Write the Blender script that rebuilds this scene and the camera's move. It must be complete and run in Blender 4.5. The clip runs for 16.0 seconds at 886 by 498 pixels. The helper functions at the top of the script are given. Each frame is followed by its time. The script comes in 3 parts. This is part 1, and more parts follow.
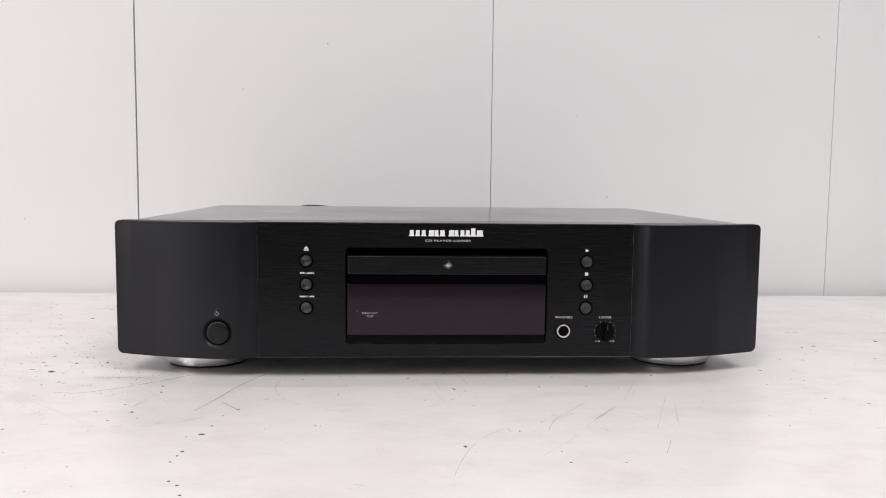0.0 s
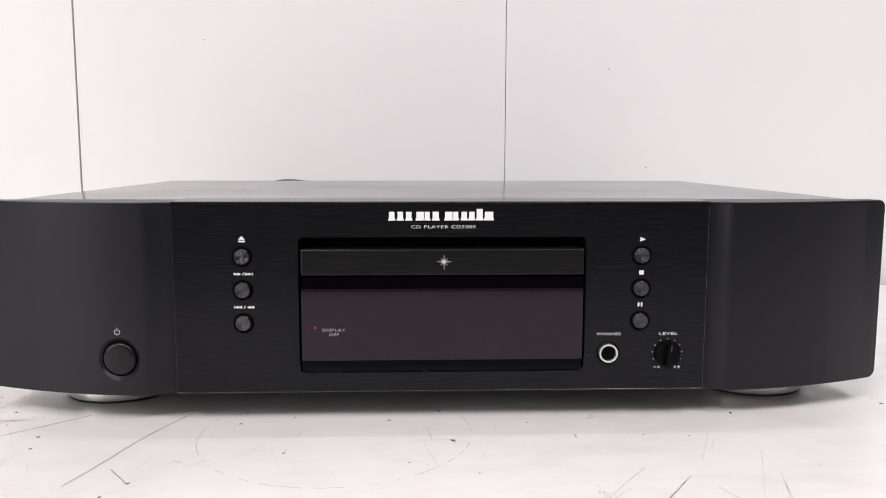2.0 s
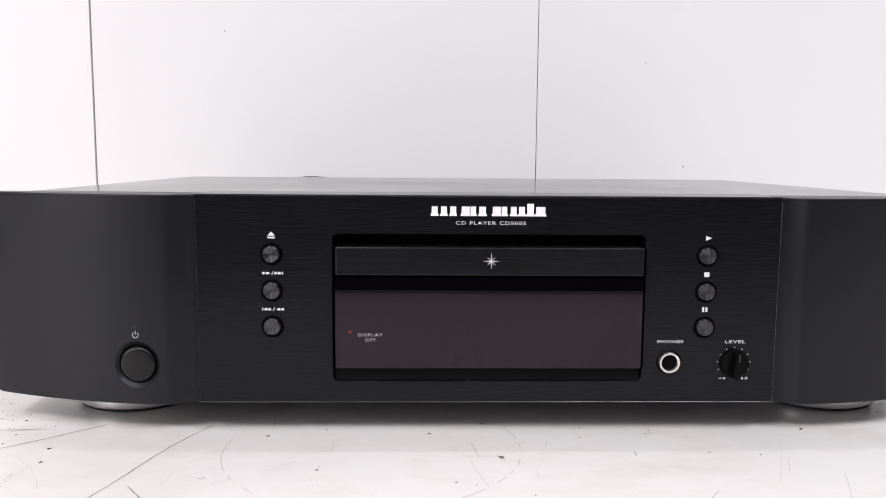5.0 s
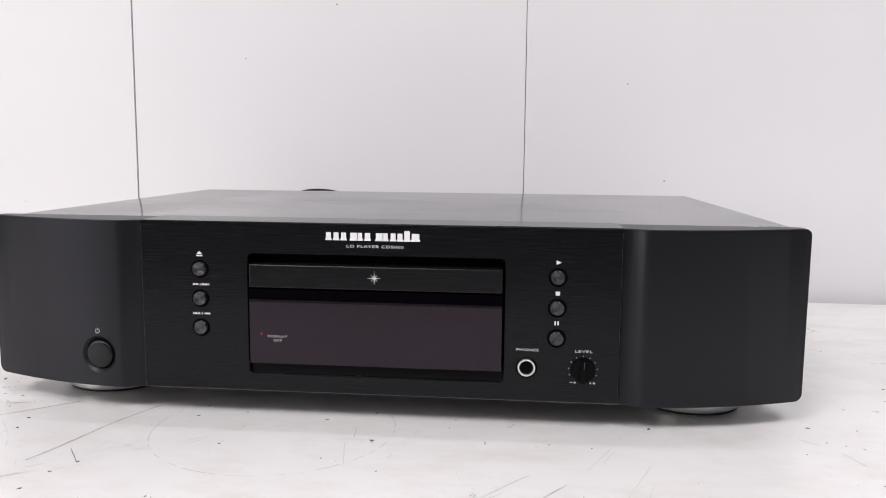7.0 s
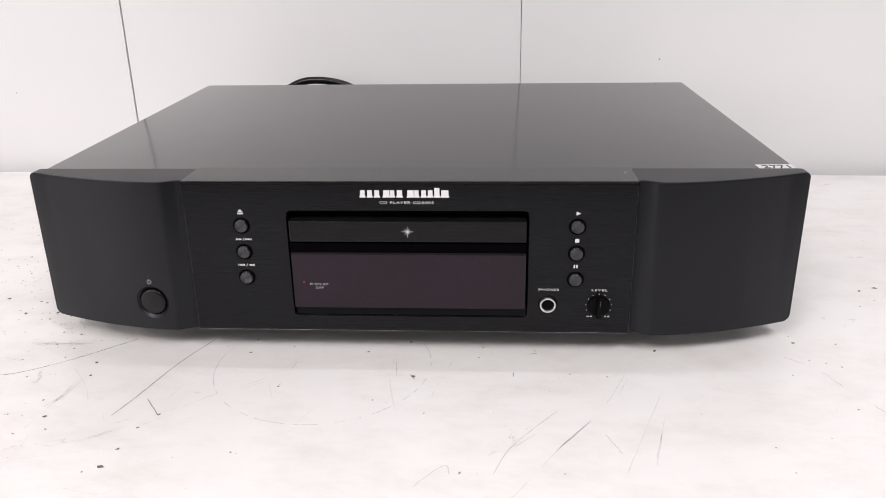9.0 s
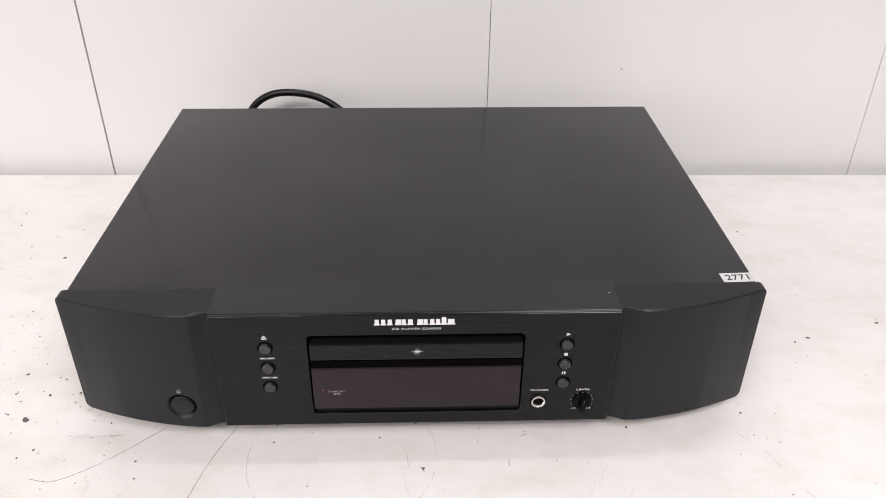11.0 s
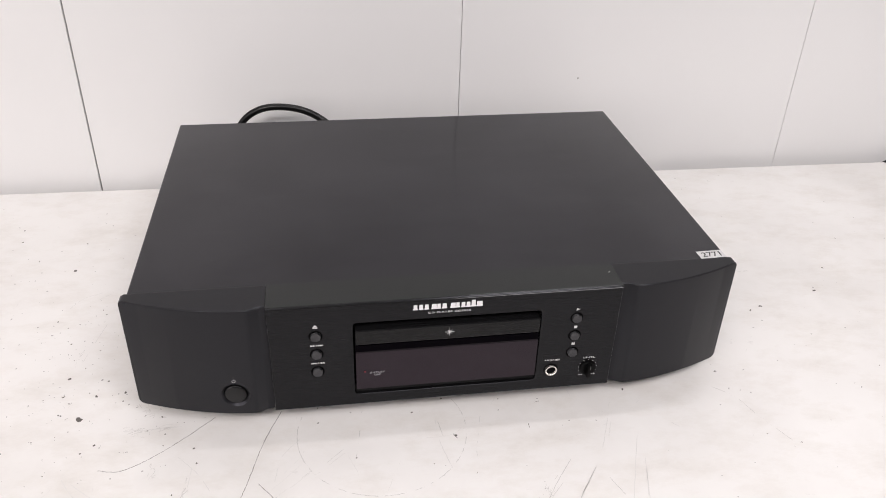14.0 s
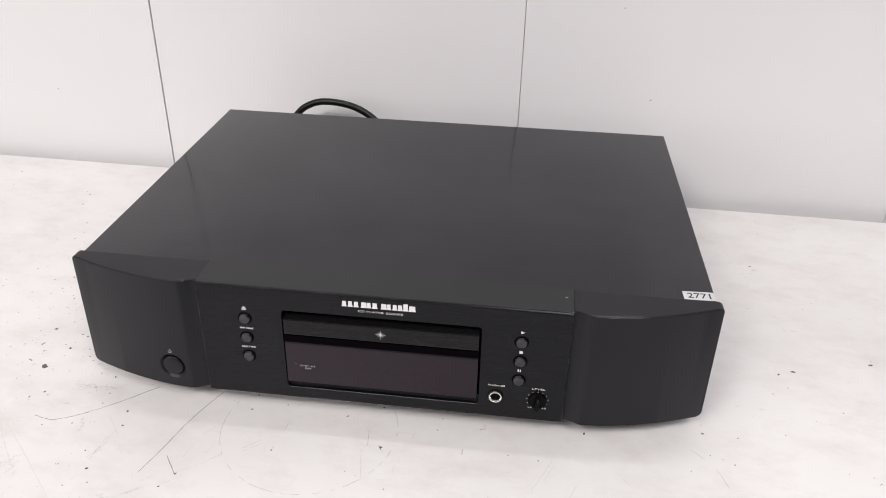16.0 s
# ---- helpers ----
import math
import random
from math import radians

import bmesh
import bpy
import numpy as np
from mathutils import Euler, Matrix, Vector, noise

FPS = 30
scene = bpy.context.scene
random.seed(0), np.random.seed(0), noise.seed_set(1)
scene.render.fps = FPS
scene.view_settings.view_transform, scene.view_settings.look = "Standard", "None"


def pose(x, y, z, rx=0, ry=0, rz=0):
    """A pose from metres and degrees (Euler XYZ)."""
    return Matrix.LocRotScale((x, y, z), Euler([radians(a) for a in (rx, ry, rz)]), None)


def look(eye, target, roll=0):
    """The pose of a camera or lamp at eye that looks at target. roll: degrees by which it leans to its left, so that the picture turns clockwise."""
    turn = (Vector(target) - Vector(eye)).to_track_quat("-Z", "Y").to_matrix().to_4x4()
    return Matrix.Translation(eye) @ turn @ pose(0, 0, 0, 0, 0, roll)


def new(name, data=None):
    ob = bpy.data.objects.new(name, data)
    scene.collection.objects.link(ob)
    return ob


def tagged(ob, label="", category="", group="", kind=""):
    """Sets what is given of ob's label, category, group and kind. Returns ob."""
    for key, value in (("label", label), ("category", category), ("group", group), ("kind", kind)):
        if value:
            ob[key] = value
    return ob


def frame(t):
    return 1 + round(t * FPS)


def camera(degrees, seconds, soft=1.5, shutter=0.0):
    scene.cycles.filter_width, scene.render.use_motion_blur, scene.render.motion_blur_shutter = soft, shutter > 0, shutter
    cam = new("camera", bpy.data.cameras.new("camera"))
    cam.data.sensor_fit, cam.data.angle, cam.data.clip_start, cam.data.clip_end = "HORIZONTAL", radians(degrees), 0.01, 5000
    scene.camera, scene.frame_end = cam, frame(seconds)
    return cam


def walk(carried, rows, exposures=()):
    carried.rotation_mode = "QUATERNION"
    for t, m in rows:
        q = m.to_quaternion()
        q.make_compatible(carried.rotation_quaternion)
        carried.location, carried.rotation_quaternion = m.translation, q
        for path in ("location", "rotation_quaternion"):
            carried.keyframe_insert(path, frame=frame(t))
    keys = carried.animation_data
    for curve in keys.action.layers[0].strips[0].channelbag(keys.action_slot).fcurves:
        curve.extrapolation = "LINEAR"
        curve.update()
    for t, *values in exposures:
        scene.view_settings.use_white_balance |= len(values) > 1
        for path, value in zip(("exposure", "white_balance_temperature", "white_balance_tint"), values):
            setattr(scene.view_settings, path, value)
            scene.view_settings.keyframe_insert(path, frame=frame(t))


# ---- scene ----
cam = camera(57.9, 16.0, soft=0.98)
PATH = [
    (0, (-0.033, -0.522, 0.134), (0.083, 1.467, -0.046), 0.6),
    (0.5, (-0.026, -0.489, 0.136), (0.069, 1.499, -0.058), 0.5),
    (1, (-0.018, -0.435, 0.136), (0.057, 1.552, -0.079), 0.3),
    (1.5, (-0.018, -0.399, 0.131), (0.05, 1.586, -0.101), 0.1),
    (2, (-0.014, -0.366, 0.126), (0.064, 1.618, -0.113), 0.1),
    (2.5, (-0.009, -0.339, 0.121), (0.074, 1.646, -0.11), -0.1),
    (3, (-0.012, -0.324, 0.117), (0.083, 1.663, -0.097), -0.1),
    (3.5, (-0.02, -0.324, 0.116), (0.101, 1.662, -0.091), -0.1),
    (3.7, (-0.027, -0.325, 0.116), (0.079, 1.661, -0.093), -0.2),
    (5.8, (-0.028, -0.354, 0.122), (0.014, 1.632, -0.115), 0.6),
    (6, (-0.014, -0.361, 0.116), (0.028, 1.628, -0.09), 0.7),
    (6.5, (0.032, -0.374, 0.125), (-0.032, 1.612, -0.099), 0.7),
    (7, (0.075, -0.397, 0.142), (-0.122, 1.578, -0.108), 0.5),
    (7.5, (0.097, -0.42, 0.155), (-0.186, 1.538, -0.135), 0.5),
    (8, (0.091, -0.429, 0.151), (-0.226, 1.516, -0.186), 0.3),
    (8.5, (0.081, -0.431, 0.165), (-0.182, 1.496, -0.3), -0.5),
    (9, (0.046, -0.411, 0.224), (-0.072, 1.452, -0.495), -1.0),
    (9.5, (0.006, -0.371, 0.301), (-0.005, 1.406, -0.616), -0.9),
    (9.7, (0.005, -0.365, 0.32), (0.011, 1.383, -0.651), -1.0),
    (11.8, (-0.001, -0.414, 0.417), (0.084, 1.273, -0.653), 1.0),
    (12, (-0.002, -0.422, 0.422), (0.091, 1.27, -0.64), 0.8),
    (12.5, (-0.012, -0.425, 0.416), (0.126, 1.27, -0.636), 0.1),
    (13, (-0.059, -0.412, 0.406), (0.188, 1.27, -0.647), 0.3),
    (13.5, (-0.08, -0.43, 0.414), (0.227, 1.238, -0.646), 0.6),
    (14, (-0.08, -0.44, 0.417), (0.205, 1.24, -0.63), 1.8),
    (14.5, (-0.045, -0.443, 0.418), (0.1, 1.262, -0.617), 2.4),
    (15, (0.017, -0.438, 0.405), (-0.001, 1.281, -0.616), 2.3),
    (15.5, (0.072, -0.428, 0.397), (-0.054, 1.293, -0.615), 1.9),
    (16, (0.087, -0.423, 0.386), (-0.103, 1.304, -0.605), 1.3),
]
walk(cam, [(t, look(eye, target, roll)) for t, eye, target, roll in PATH],
     [(0.0, -0.02, 6550, 14), (1.5, 0.16, 6550, 15), (3.0, 0.36, 6450, 15), (6.0, 0.24, 6400, 14), (7.5, 0.10, 6400, 15), (9.0, 0.15, 6550, 14),
      (9.7, 0.26, 6550, 14), (12.0, 0.12, 6800, 14), (13.3, 0.21, 6750, 14), (14.5, 0.00, 6600, 14), (16.0, 0.08, 6550, 14)])

# ---- world and light ----
world = bpy.data.worlds.new("room_world")
scene.world = world
world.use_nodes = True
world.node_tree.nodes["Background"].inputs[0].default_value = (0.9, 0.92, 1.0, 1)
world.node_tree.nodes["Background"].inputs[1].default_value = 0.05


def area_lamp(name, eye, target, sx, sy, power, colour):
    d = bpy.data.lights.new(name, "AREA")
    d.shape, d.size, d.size_y, d.energy, d.color = "RECTANGLE", sx, sy, power, colour
    o = new(name, d)
    o.matrix_world = look(eye, target)
    return o


# two ceiling panels, the window beside the table and a tube over its back edge
area_lamp("ceiling_lamp_left", (-0.85, -1.68, 1.845), (-0.85, -1.6799, 0.0), 0.9, 0.7, 44.0, (1.0, 0.96, 0.945))
area_lamp("ceiling_lamp_right", (0.75, -1.25, 1.845), (0.75, -1.2499, 0.0), 0.8, 0.9, 29.0, (0.97, 0.975, 1.0))
area_lamp("window_lamp", (-1.56, -1.25, 0.68), (0.0, -1.25, 0.68), 1.2, 1.2, 19.0, (1.0, 0.97, 0.955))
area_lamp("ceiling_tube", (0.05, 0.33, 1.84), (0.05, 0.3301, 0.0), 1.2, 0.04, 5.0, (0.98, 0.985, 1.0))


# ---- materials ----
def material(name):
    m = bpy.data.materials.new(name)
    m.use_nodes = True
    return m, m.node_tree.nodes, m.node_tree.links, m.node_tree.nodes["Principled BSDF"]


def node(nodes, kind, **values):
    n = nodes.new(kind)
    for key, value in values.items():
        n.inputs[key.replace("_", " ")].default_value = value
    return n


def ramp(nodes, stops):
    r = nodes.new("ShaderNodeValToRGB")
    e = r.color_ramp.elements
    e[0].position, e[0].color = stops[0][0], (*stops[0][1], 1)
    e[1].position, e[1].color = stops[-1][0], (*stops[-1][1], 1)
    for p, c in stops[1:-1]:
        e.new(p).color = (*c, 1)
    return r


def coat(name, colour, rough, metal=0.0, grain=900.0, bump=0.05, vary=0.12, rough_vary=0.08, specular=0.5, stretch=(1, 1, 1), blotch=9.0, gloss=(1, 1, 1)):
    """A paint or plastic with blotches in colour, an uneven gloss and a fine grain."""
    m, nodes, links, bsdf = material(name)
    tc = nodes.new("ShaderNodeTexCoord")
    mp = nodes.new("ShaderNodeMapping")
    mp.inputs["Scale"].default_value = stretch
    links.new(tc.outputs["Object"], mp.inputs["Vector"])
    big = node(nodes, "ShaderNodeTexNoise", Scale=blotch, Detail=4.0)
    fine = node(nodes, "ShaderNodeTexNoise", Scale=grain, Detail=2.0)
    links.new(tc.outputs["Object"], big.inputs["Vector"])
    links.new(mp.outputs["Vector"], fine.inputs["Vector"])
    lo, hi = [c * (1 - vary) for c in colour], [min(1.0, c * (1 + vary)) for c in colour]
    r = ramp(nodes, [(0.3, lo), (0.7, hi)])
    links.new(big.outputs["Fac"], r.inputs["Fac"])
    links.new(r.outputs["Color"], bsdf.inputs["Base Color"])
    rr = ramp(nodes, [(0.25, [rough - rough_vary] * 3), (0.75, [rough + rough_vary] * 3)])
    mix = nodes.new("ShaderNodeMath")
    mix.operation = "MULTIPLY_ADD"
    mix.inputs[1].default_value = 0.5
    links.new(big.outputs["Fac"], mix.inputs[0])
    half = nodes.new("ShaderNodeMath")
    half.operation = "MULTIPLY"
    half.inputs[1].default_value = 0.5
    links.new(fine.outputs["Fac"], half.inputs[0])
    links.new(half.outputs[0], mix.inputs[2])
    links.new(mix.outputs[0], rr.inputs["Fac"])
    links.new(rr.outputs["Color"], bsdf.inputs["Roughness"])
    bp = node(nodes, "ShaderNodeBump", Strength=bump, Distance=0.0004)
    links.new(fine.outputs["Fac"], bp.inputs["Height"])
    links.new(bp.outputs["Normal"], bsdf.inputs["Normal"])
    bsdf.inputs["Metallic"].default_value = metal
    bsdf.inputs["Specular IOR Level"].default_value = specular
    bsdf.inputs["Specular Tint"].default_value = (*gloss, 1)
    return m


def plain(name, colour, rough, metal=0.0, specular=0.5):
    m, nodes, links, bsdf = material(name)
    bsdf.inputs["Base Color"].default_value = (*colour, 1)
    bsdf.inputs["Roughness"].default_value = rough
    bsdf.inputs["Metallic"].default_value = metal
    bsdf.inputs["Specular IOR Level"].default_value = specular
    return m


def table_paint():
    """White gloss paint on a bench top: grey scuffs, rubbed patches, fine hairline scratches, brush-flat relief."""
    m, nodes, links, bsdf = material("white_table_paint")
    tc = nodes.new("ShaderNodeTexCoord")
    big = node(nodes, "ShaderNodeTexNoise", Scale=5.0, Detail=6.0, Roughness=0.6)
    links.new(tc.outputs["Object"], big.inputs["Vector"])
    base = ramp(nodes, [(0.30, (0.66, 0.643, 0.618)), (0.5, (0.74, 0.725, 0.704)), (0.7, (0.78, 0.768, 0.748))])
    links.new(big.outputs["Fac"], base.inputs["Fac"])
    # rubbed grey smears, long in one direction
    mp = nodes.new("ShaderNodeMapping")
    mp.inputs["Rotation"].default_value = (0, 0, 0.6)
    mp.inputs["Scale"].default_value = (7, 13, 1)
    links.new(tc.outputs["Object"], mp.inputs["Vector"])
    smear = node(nodes, "ShaderNodeTexNoise", Scale=2.2, Detail=8.0, Roughness=0.72)
    links.new(mp.outputs["Vector"], smear.inputs["Vector"])
    sr = ramp(nodes, [(0.47, (1, 1, 1)), (0.58, (0.958, 0.950, 0.938)), (0.76, (0.86, 0.845, 0.82))])
    links.new(smear.outputs["Fac"], sr.inputs["Fac"])
    mul = nodes.new("ShaderNodeMix")
    mul.data_type, mul.blend_type = "RGBA", "MULTIPLY"
    mul.inputs["Factor"].default_value = 1.0
    links.new(base.outputs["Color"], mul.inputs["A"])
    links.new(sr.outputs["Color"], mul.inputs["B"])
    # tiny specks of grit
    speck = node(nodes, "ShaderNodeTexVoronoi", Scale=55.0)
    links.new(tc.outputs["Object"], speck.inputs["Vector"])
    pick = node(nodes, "ShaderNodeTexNoise", Scale=11.0, Detail=1.0)
    links.new(tc.outputs["Object"], pick.inputs["Vector"])
    size = nodes.new("ShaderNodeMapRange")
    size.inputs["From Min"].default_value, size.inputs["From Max"].default_value = 0.50, 0.75
    size.inputs["To Min"].default_value, size.inputs["To Max"].default_value = 0.0, 0.055
    links.new(pick.outputs["Fac"], size.inputs["Value"])
    less = nodes.new("ShaderNodeMath")
    less.operation = "LESS_THAN"
    links.new(speck.outputs["Distance"], less.inputs[0])
    links.new(size.outputs["Result"], less.inputs[1])
    dirt = nodes.new("ShaderNodeMix")
    dirt.data_type = "RGBA"
    dirt.inputs["B"].default_value = (0.30, 0.28, 0.26, 1)
    links.new(less.outputs[0], dirt.inputs["Factor"])
    links.new(mul.outputs["Result"], dirt.inputs["A"])
    links.new(dirt.outputs["Result"], bsdf.inputs["Base Color"])
    rr = ramp(nodes, [(0.3, (0.26, 0.26, 0.26)), (0.7, (0.42, 0.42, 0.42))])
    links.new(smear.outputs["Fac"], rr.inputs["Fac"])
    links.new(rr.outputs["Color"], bsdf.inputs["Roughness"])
    wave = node(nodes, "ShaderNodeTexNoise", Scale=60.0, Detail=4.0)
    links.new(tc.outputs["Object"], wave.inputs["Vector"])
    bp = node(nodes, "ShaderNodeBump", Strength=0.06, Distance=0.001)
    links.new(wave.outputs["Fac"], bp.inputs["Height"])
    links.new(bp.outputs["Normal"], bsdf.inputs["Normal"])
    return m


def cover_paint():
    """Black painted steel, rubbed and smudged by handling: cloudy gloss, drawn-out wipe marks."""
    m, nodes, links, bsdf = material("black_steel_cover")
    tc = nodes.new("ShaderNodeTexCoord")
    cloud = node(nodes, "ShaderNodeTexNoise", Scale=9.0, Detail=5.0, Roughness=0.6, Distortion=0.4)
    links.new(tc.outputs["Object"], cloud.inputs["Vector"])
    mp = nodes.new("ShaderNodeMapping")
    mp.inputs["Rotation"].default_value = (0, 0, 1.25)
    mp.inputs["Scale"].default_value = (9, 55, 1)
    links.new(tc.outputs["Object"], mp.inputs["Vector"])
    wipe = node(nodes, "ShaderNodeTexNoise", Scale=1.0, Detail=5.0, Roughness=0.65, Distortion=0.8)
    links.new(mp.outputs["Vector"], wipe.inputs["Vector"])
    both = nodes.new("ShaderNodeMath")
    both.operation = "MULTIPLY_ADD"
    both.inputs[1].default_value = 0.35
    links.new(wipe.outputs["Fac"], both.inputs[0])
    links.new(cloud.outputs["Fac"], both.inputs[2])
    gloss = ramp(nodes, [(0.50, (0.285, 0.285, 0.285)), (0.68, (0.33, 0.33, 0.33)), (0.86, (0.385, 0.385, 0.385))])
    links.new(both.outputs[0], gloss.inputs["Fac"])
    links.new(gloss.outputs["Color"], bsdf.inputs["Specular IOR Level"])
    rough = ramp(nodes, [(0.50, (0.095, 0.095, 0.095)), (0.86, (0.165, 0.165, 0.165))])
    links.new(both.outputs[0], rough.inputs["Fac"])
    links.new(rough.outputs["Color"], bsdf.inputs["Roughness"])
    base = ramp(nodes, [(0.50, (0.0060, 0.0059, 0.0075)), (0.86, (0.0082, 0.0080, 0.0100))])
    links.new(both.outputs[0], base.inputs["Fac"])
    links.new(base.outputs["Color"], bsdf.inputs["Base Color"])
    bsdf.inputs["Specular Tint"].default_value = (0.90, 0.89, 1.0, 1)
    return m


def brushed_black():
    """Black anodised sheet, brushed along its length."""
    m, nodes, links, bsdf = material("brushed_black")
    tc = nodes.new("ShaderNodeTexCoord")
    mp = nodes.new("ShaderNodeMapping")
    mp.inputs["Scale"].default_value = (45, 45, 3600)
    links.new(tc.outputs["Object"], mp.inputs["Vector"])
    fine = node(nodes, "ShaderNodeTexNoise", Scale=1.0, Detail=3.0, Roughness=0.6)
    links.new(mp.outputs["Vector"], fine.inputs["Vector"])
    r = ramp(nodes, [(0.3, (0.003, 0.003, 0.0032)), (0.75, (0.006, 0.006, 0.0064))])
    links.new(fine.outputs["Fac"], r.inputs["Fac"])
    links.new(r.outputs["Color"], bsdf.inputs["Base Color"])
    rr = ramp(nodes, [(0.25, (0.19, 0.19, 0.19)), (0.8, (0.33, 0.33, 0.33))])
    links.new(fine.outputs["Fac"], rr.inputs["Fac"])
    links.new(rr.outputs["Color"], bsdf.inputs["Roughness"])
    bp = node(nodes, "ShaderNodeBump", Strength=0.055, Distance=0.0002)
    links.new(fine.outputs["Fac"], bp.inputs["Height"])
    links.new(bp.outputs["Normal"], bsdf.inputs["Normal"])
    bsdf.inputs["Specular IOR Level"].default_value = 0.22
    bsdf.inputs["Specular Tint"].default_value = (0.91, 0.92, 1.0, 1)
    return m


def spun(name, colour, rough):
    """Metal turned on a lathe: circular grooves that throw a bow-tie highlight."""
    m, nodes, links, bsdf = material(name)
    bsdf.inputs["Base Color"].default_value = (*colour, 1)
    bsdf.inputs["Metallic"].default_value = 1.0
    bsdf.inputs["Roughness"].default_value = rough
    bsdf.inputs["Anisotropic"].default_value = 1.0
    bsdf.inputs["Anisotropic Rotation"].default_value = 0.25
    t = nodes.new("ShaderNodeTangent")
    t.direction_type, t.axis = "RADIAL", "Y"
    links.new(t.outputs["Tangent"], bsdf.inputs["Tangent"])
    tc = nodes.new("ShaderNodeTexCoord")
    grain = node(nodes, "ShaderNodeTexNoise", Scale=900.0, Detail=2.0)
    links.new(tc.outputs["Object"], grain.inputs["Vector"])
    r = ramp(nodes, [(0.3, [c * 0.8 for c in colour]), (0.7, [min(1.0, c * 1.2) for c in colour])])
    links.new(grain.outputs["Fac"], r.inputs["Fac"])
    links.new(r.outputs["Color"], bsdf.inputs["Base Color"])
    return m


M_WALL = coat("white_wall_board", (0.76, 0.755, 0.75), 0.42, grain=160, bump=0.03, vary=0.025, blotch=2.5)
M_SIDE = coat("side_wall_paint", (0.18, 0.18, 0.185), 0.7, grain=200, bump=0.1, vary=0.05, blotch=2.0)
M_ROOM = coat("room_paint", (0.38, 0.385, 0.395), 0.7, grain=200, bump=0.1, vary=0.04, blotch=2.0)
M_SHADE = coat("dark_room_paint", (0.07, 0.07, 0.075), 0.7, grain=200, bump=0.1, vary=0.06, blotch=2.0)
M_FLOOR = coat("grey_floor", (0.085, 0.082, 0.08), 0.55, grain=120, bump=0.1, vary=0.15, blotch=3.0)
M_GAP = plain("joint_grey", (0.67, 0.66, 0.65), 0.8)
M_GAPDARK = plain("joint_dark", (0.28, 0.275, 0.27), 0.8)
M_TABLE = table_paint()
M_SCRATCH = plain("scratch_grey", (0.19, 0.18, 0.165), 0.7)
M_SCRATCH2 = plain("scratch_pale", (0.50, 0.49, 0.47), 0.7)
M_FAINT = plain("faint_scratch", (0.63, 0.62, 0.60), 0.6)
M_SMEAR = plain("smear_grey", (0.54, 0.525, 0.505), 0.6)
M_CHIP = plain("chip_dark", (0.11, 0.10, 0.092), 0.75)
M_CHIP2 = plain("chip_grey", (0.29, 0.28, 0.26), 0.7)
M_COVER = cover_paint()
M_CHEEK = coat("satin_black_end", (0.006, 0.006, 0.0065), 0.37, grain=2500, bump=0.02, vary=0.10, rough_vary=0.04, blotch=14.0, specular=0.31, gloss=(0.87, 0.88, 1.0))
M_LIP = coat("satin_black_lip", (0.009, 0.0095, 0.0095), 0.22, grain=1800, bump=0.0, vary=0.06, rough_vary=0.03, blotch=30.0, specular=0.34, gloss=(0.92, 1.0, 0.98), stretch=(0.03, 1, 1))
M_FRONT = brushed_black()
M_RECESS = plain("black_recess", (0.0018, 0.0018, 0.002), 0.4, specular=0.04)
M_TRAY = coat("tray_black", (0.006, 0.006, 0.0065), 0.26, grain=1600, bump=0.01, vary=0.1, specular=0.2, stretch=(0.02, 1, 1))
M_GLASS = coat("violet_window", (0.0088, 0.0058, 0.0080), 0.12, specular=0.34, grain=300, bump=0.0, vary=0.12, rough_vary=0.03, blotch=25, gloss=(1.0, 0.86, 1.0))
M_LEDGE = plain("ledge_black", (0.006, 0.006, 0.0065), 0.3, specular=0.16)
# the next two put the shade under the tray door into colour
M_SOFTSHADE = plain("violet_soft_shade", (0.0045, 0.0028, 0.0045), 0.2, specular=0.15)
M_DOORSHADE = plain("violet_black_door_shade", (0.001, 0.0006, 0.0015), 0.35, specular=0.02)
M_EDGE = plain("polished_edge", (0.002, 0.002, 0.002), 0.10, specular=0.36)
M_BEVEL = plain("cut_bevel", (0.12, 0.12, 0.125), 0.30, metal=1.0)
M_BUTTON = spun("spun_black_metal", (0.085, 0.085, 0.09), 0.36)
M_KNOB = plain("knob_black", (0.0025, 0.0025, 0.0025), 0.24, specular=0.07)
M_POWER = coat("power_black", (0.006, 0.006, 0.0065), 0.26, grain=300, bump=0.0, rough_vary=0.02, specular=0.26)
M_SILVER = coat("brushed_silver", (0.82, 0.81, 0.80), 0.28, metal=0.85, grain=900, bump=0.05, vary=0.03, stretch=(1, 1, 8))
M_CHROME = plain("chrome", (0.72, 0.70, 0.67), 0.16, metal=1.0)
M_RUBBER = plain("black_rubber", (0.015, 0.015, 0.015), 0.7)
M_PRINT = plain("white_print", (0.62, 0.62, 0.62), 0.5)
M_MARK = plain("silver_white_mark", (0.72, 0.72, 0.72), 0.35)
M_PRINTDIM = plain("grey_print", (0.36, 0.36, 0.37), 0.5)
M_FAINTLINE = plain("dim_print", (0.04, 0.04, 0.04), 0.5)
M_RED = plain("red_lamp", (0.15, 0.012, 0.020), 0.35)
M_LABEL = coat("label_paper", (0.58, 0.58, 0.575), 0.5, grain=600, bump=0.02, vary=0.03)
M_DUST = plain("pale_dust", (0.30, 0.30, 0.29), 0.9)
M_INK = plain("label_ink", (0.02, 0.02, 0.02), 0.6)
M_CABLE = coat("black_cable_pvc", (0.005, 0.005, 0.005), 0.32, grain=700, bump=0.03, specular=0.3)
M_STEEL = plain("table_leg_steel", (0.25, 0.25, 0.25), 0.5, metal=0.6)


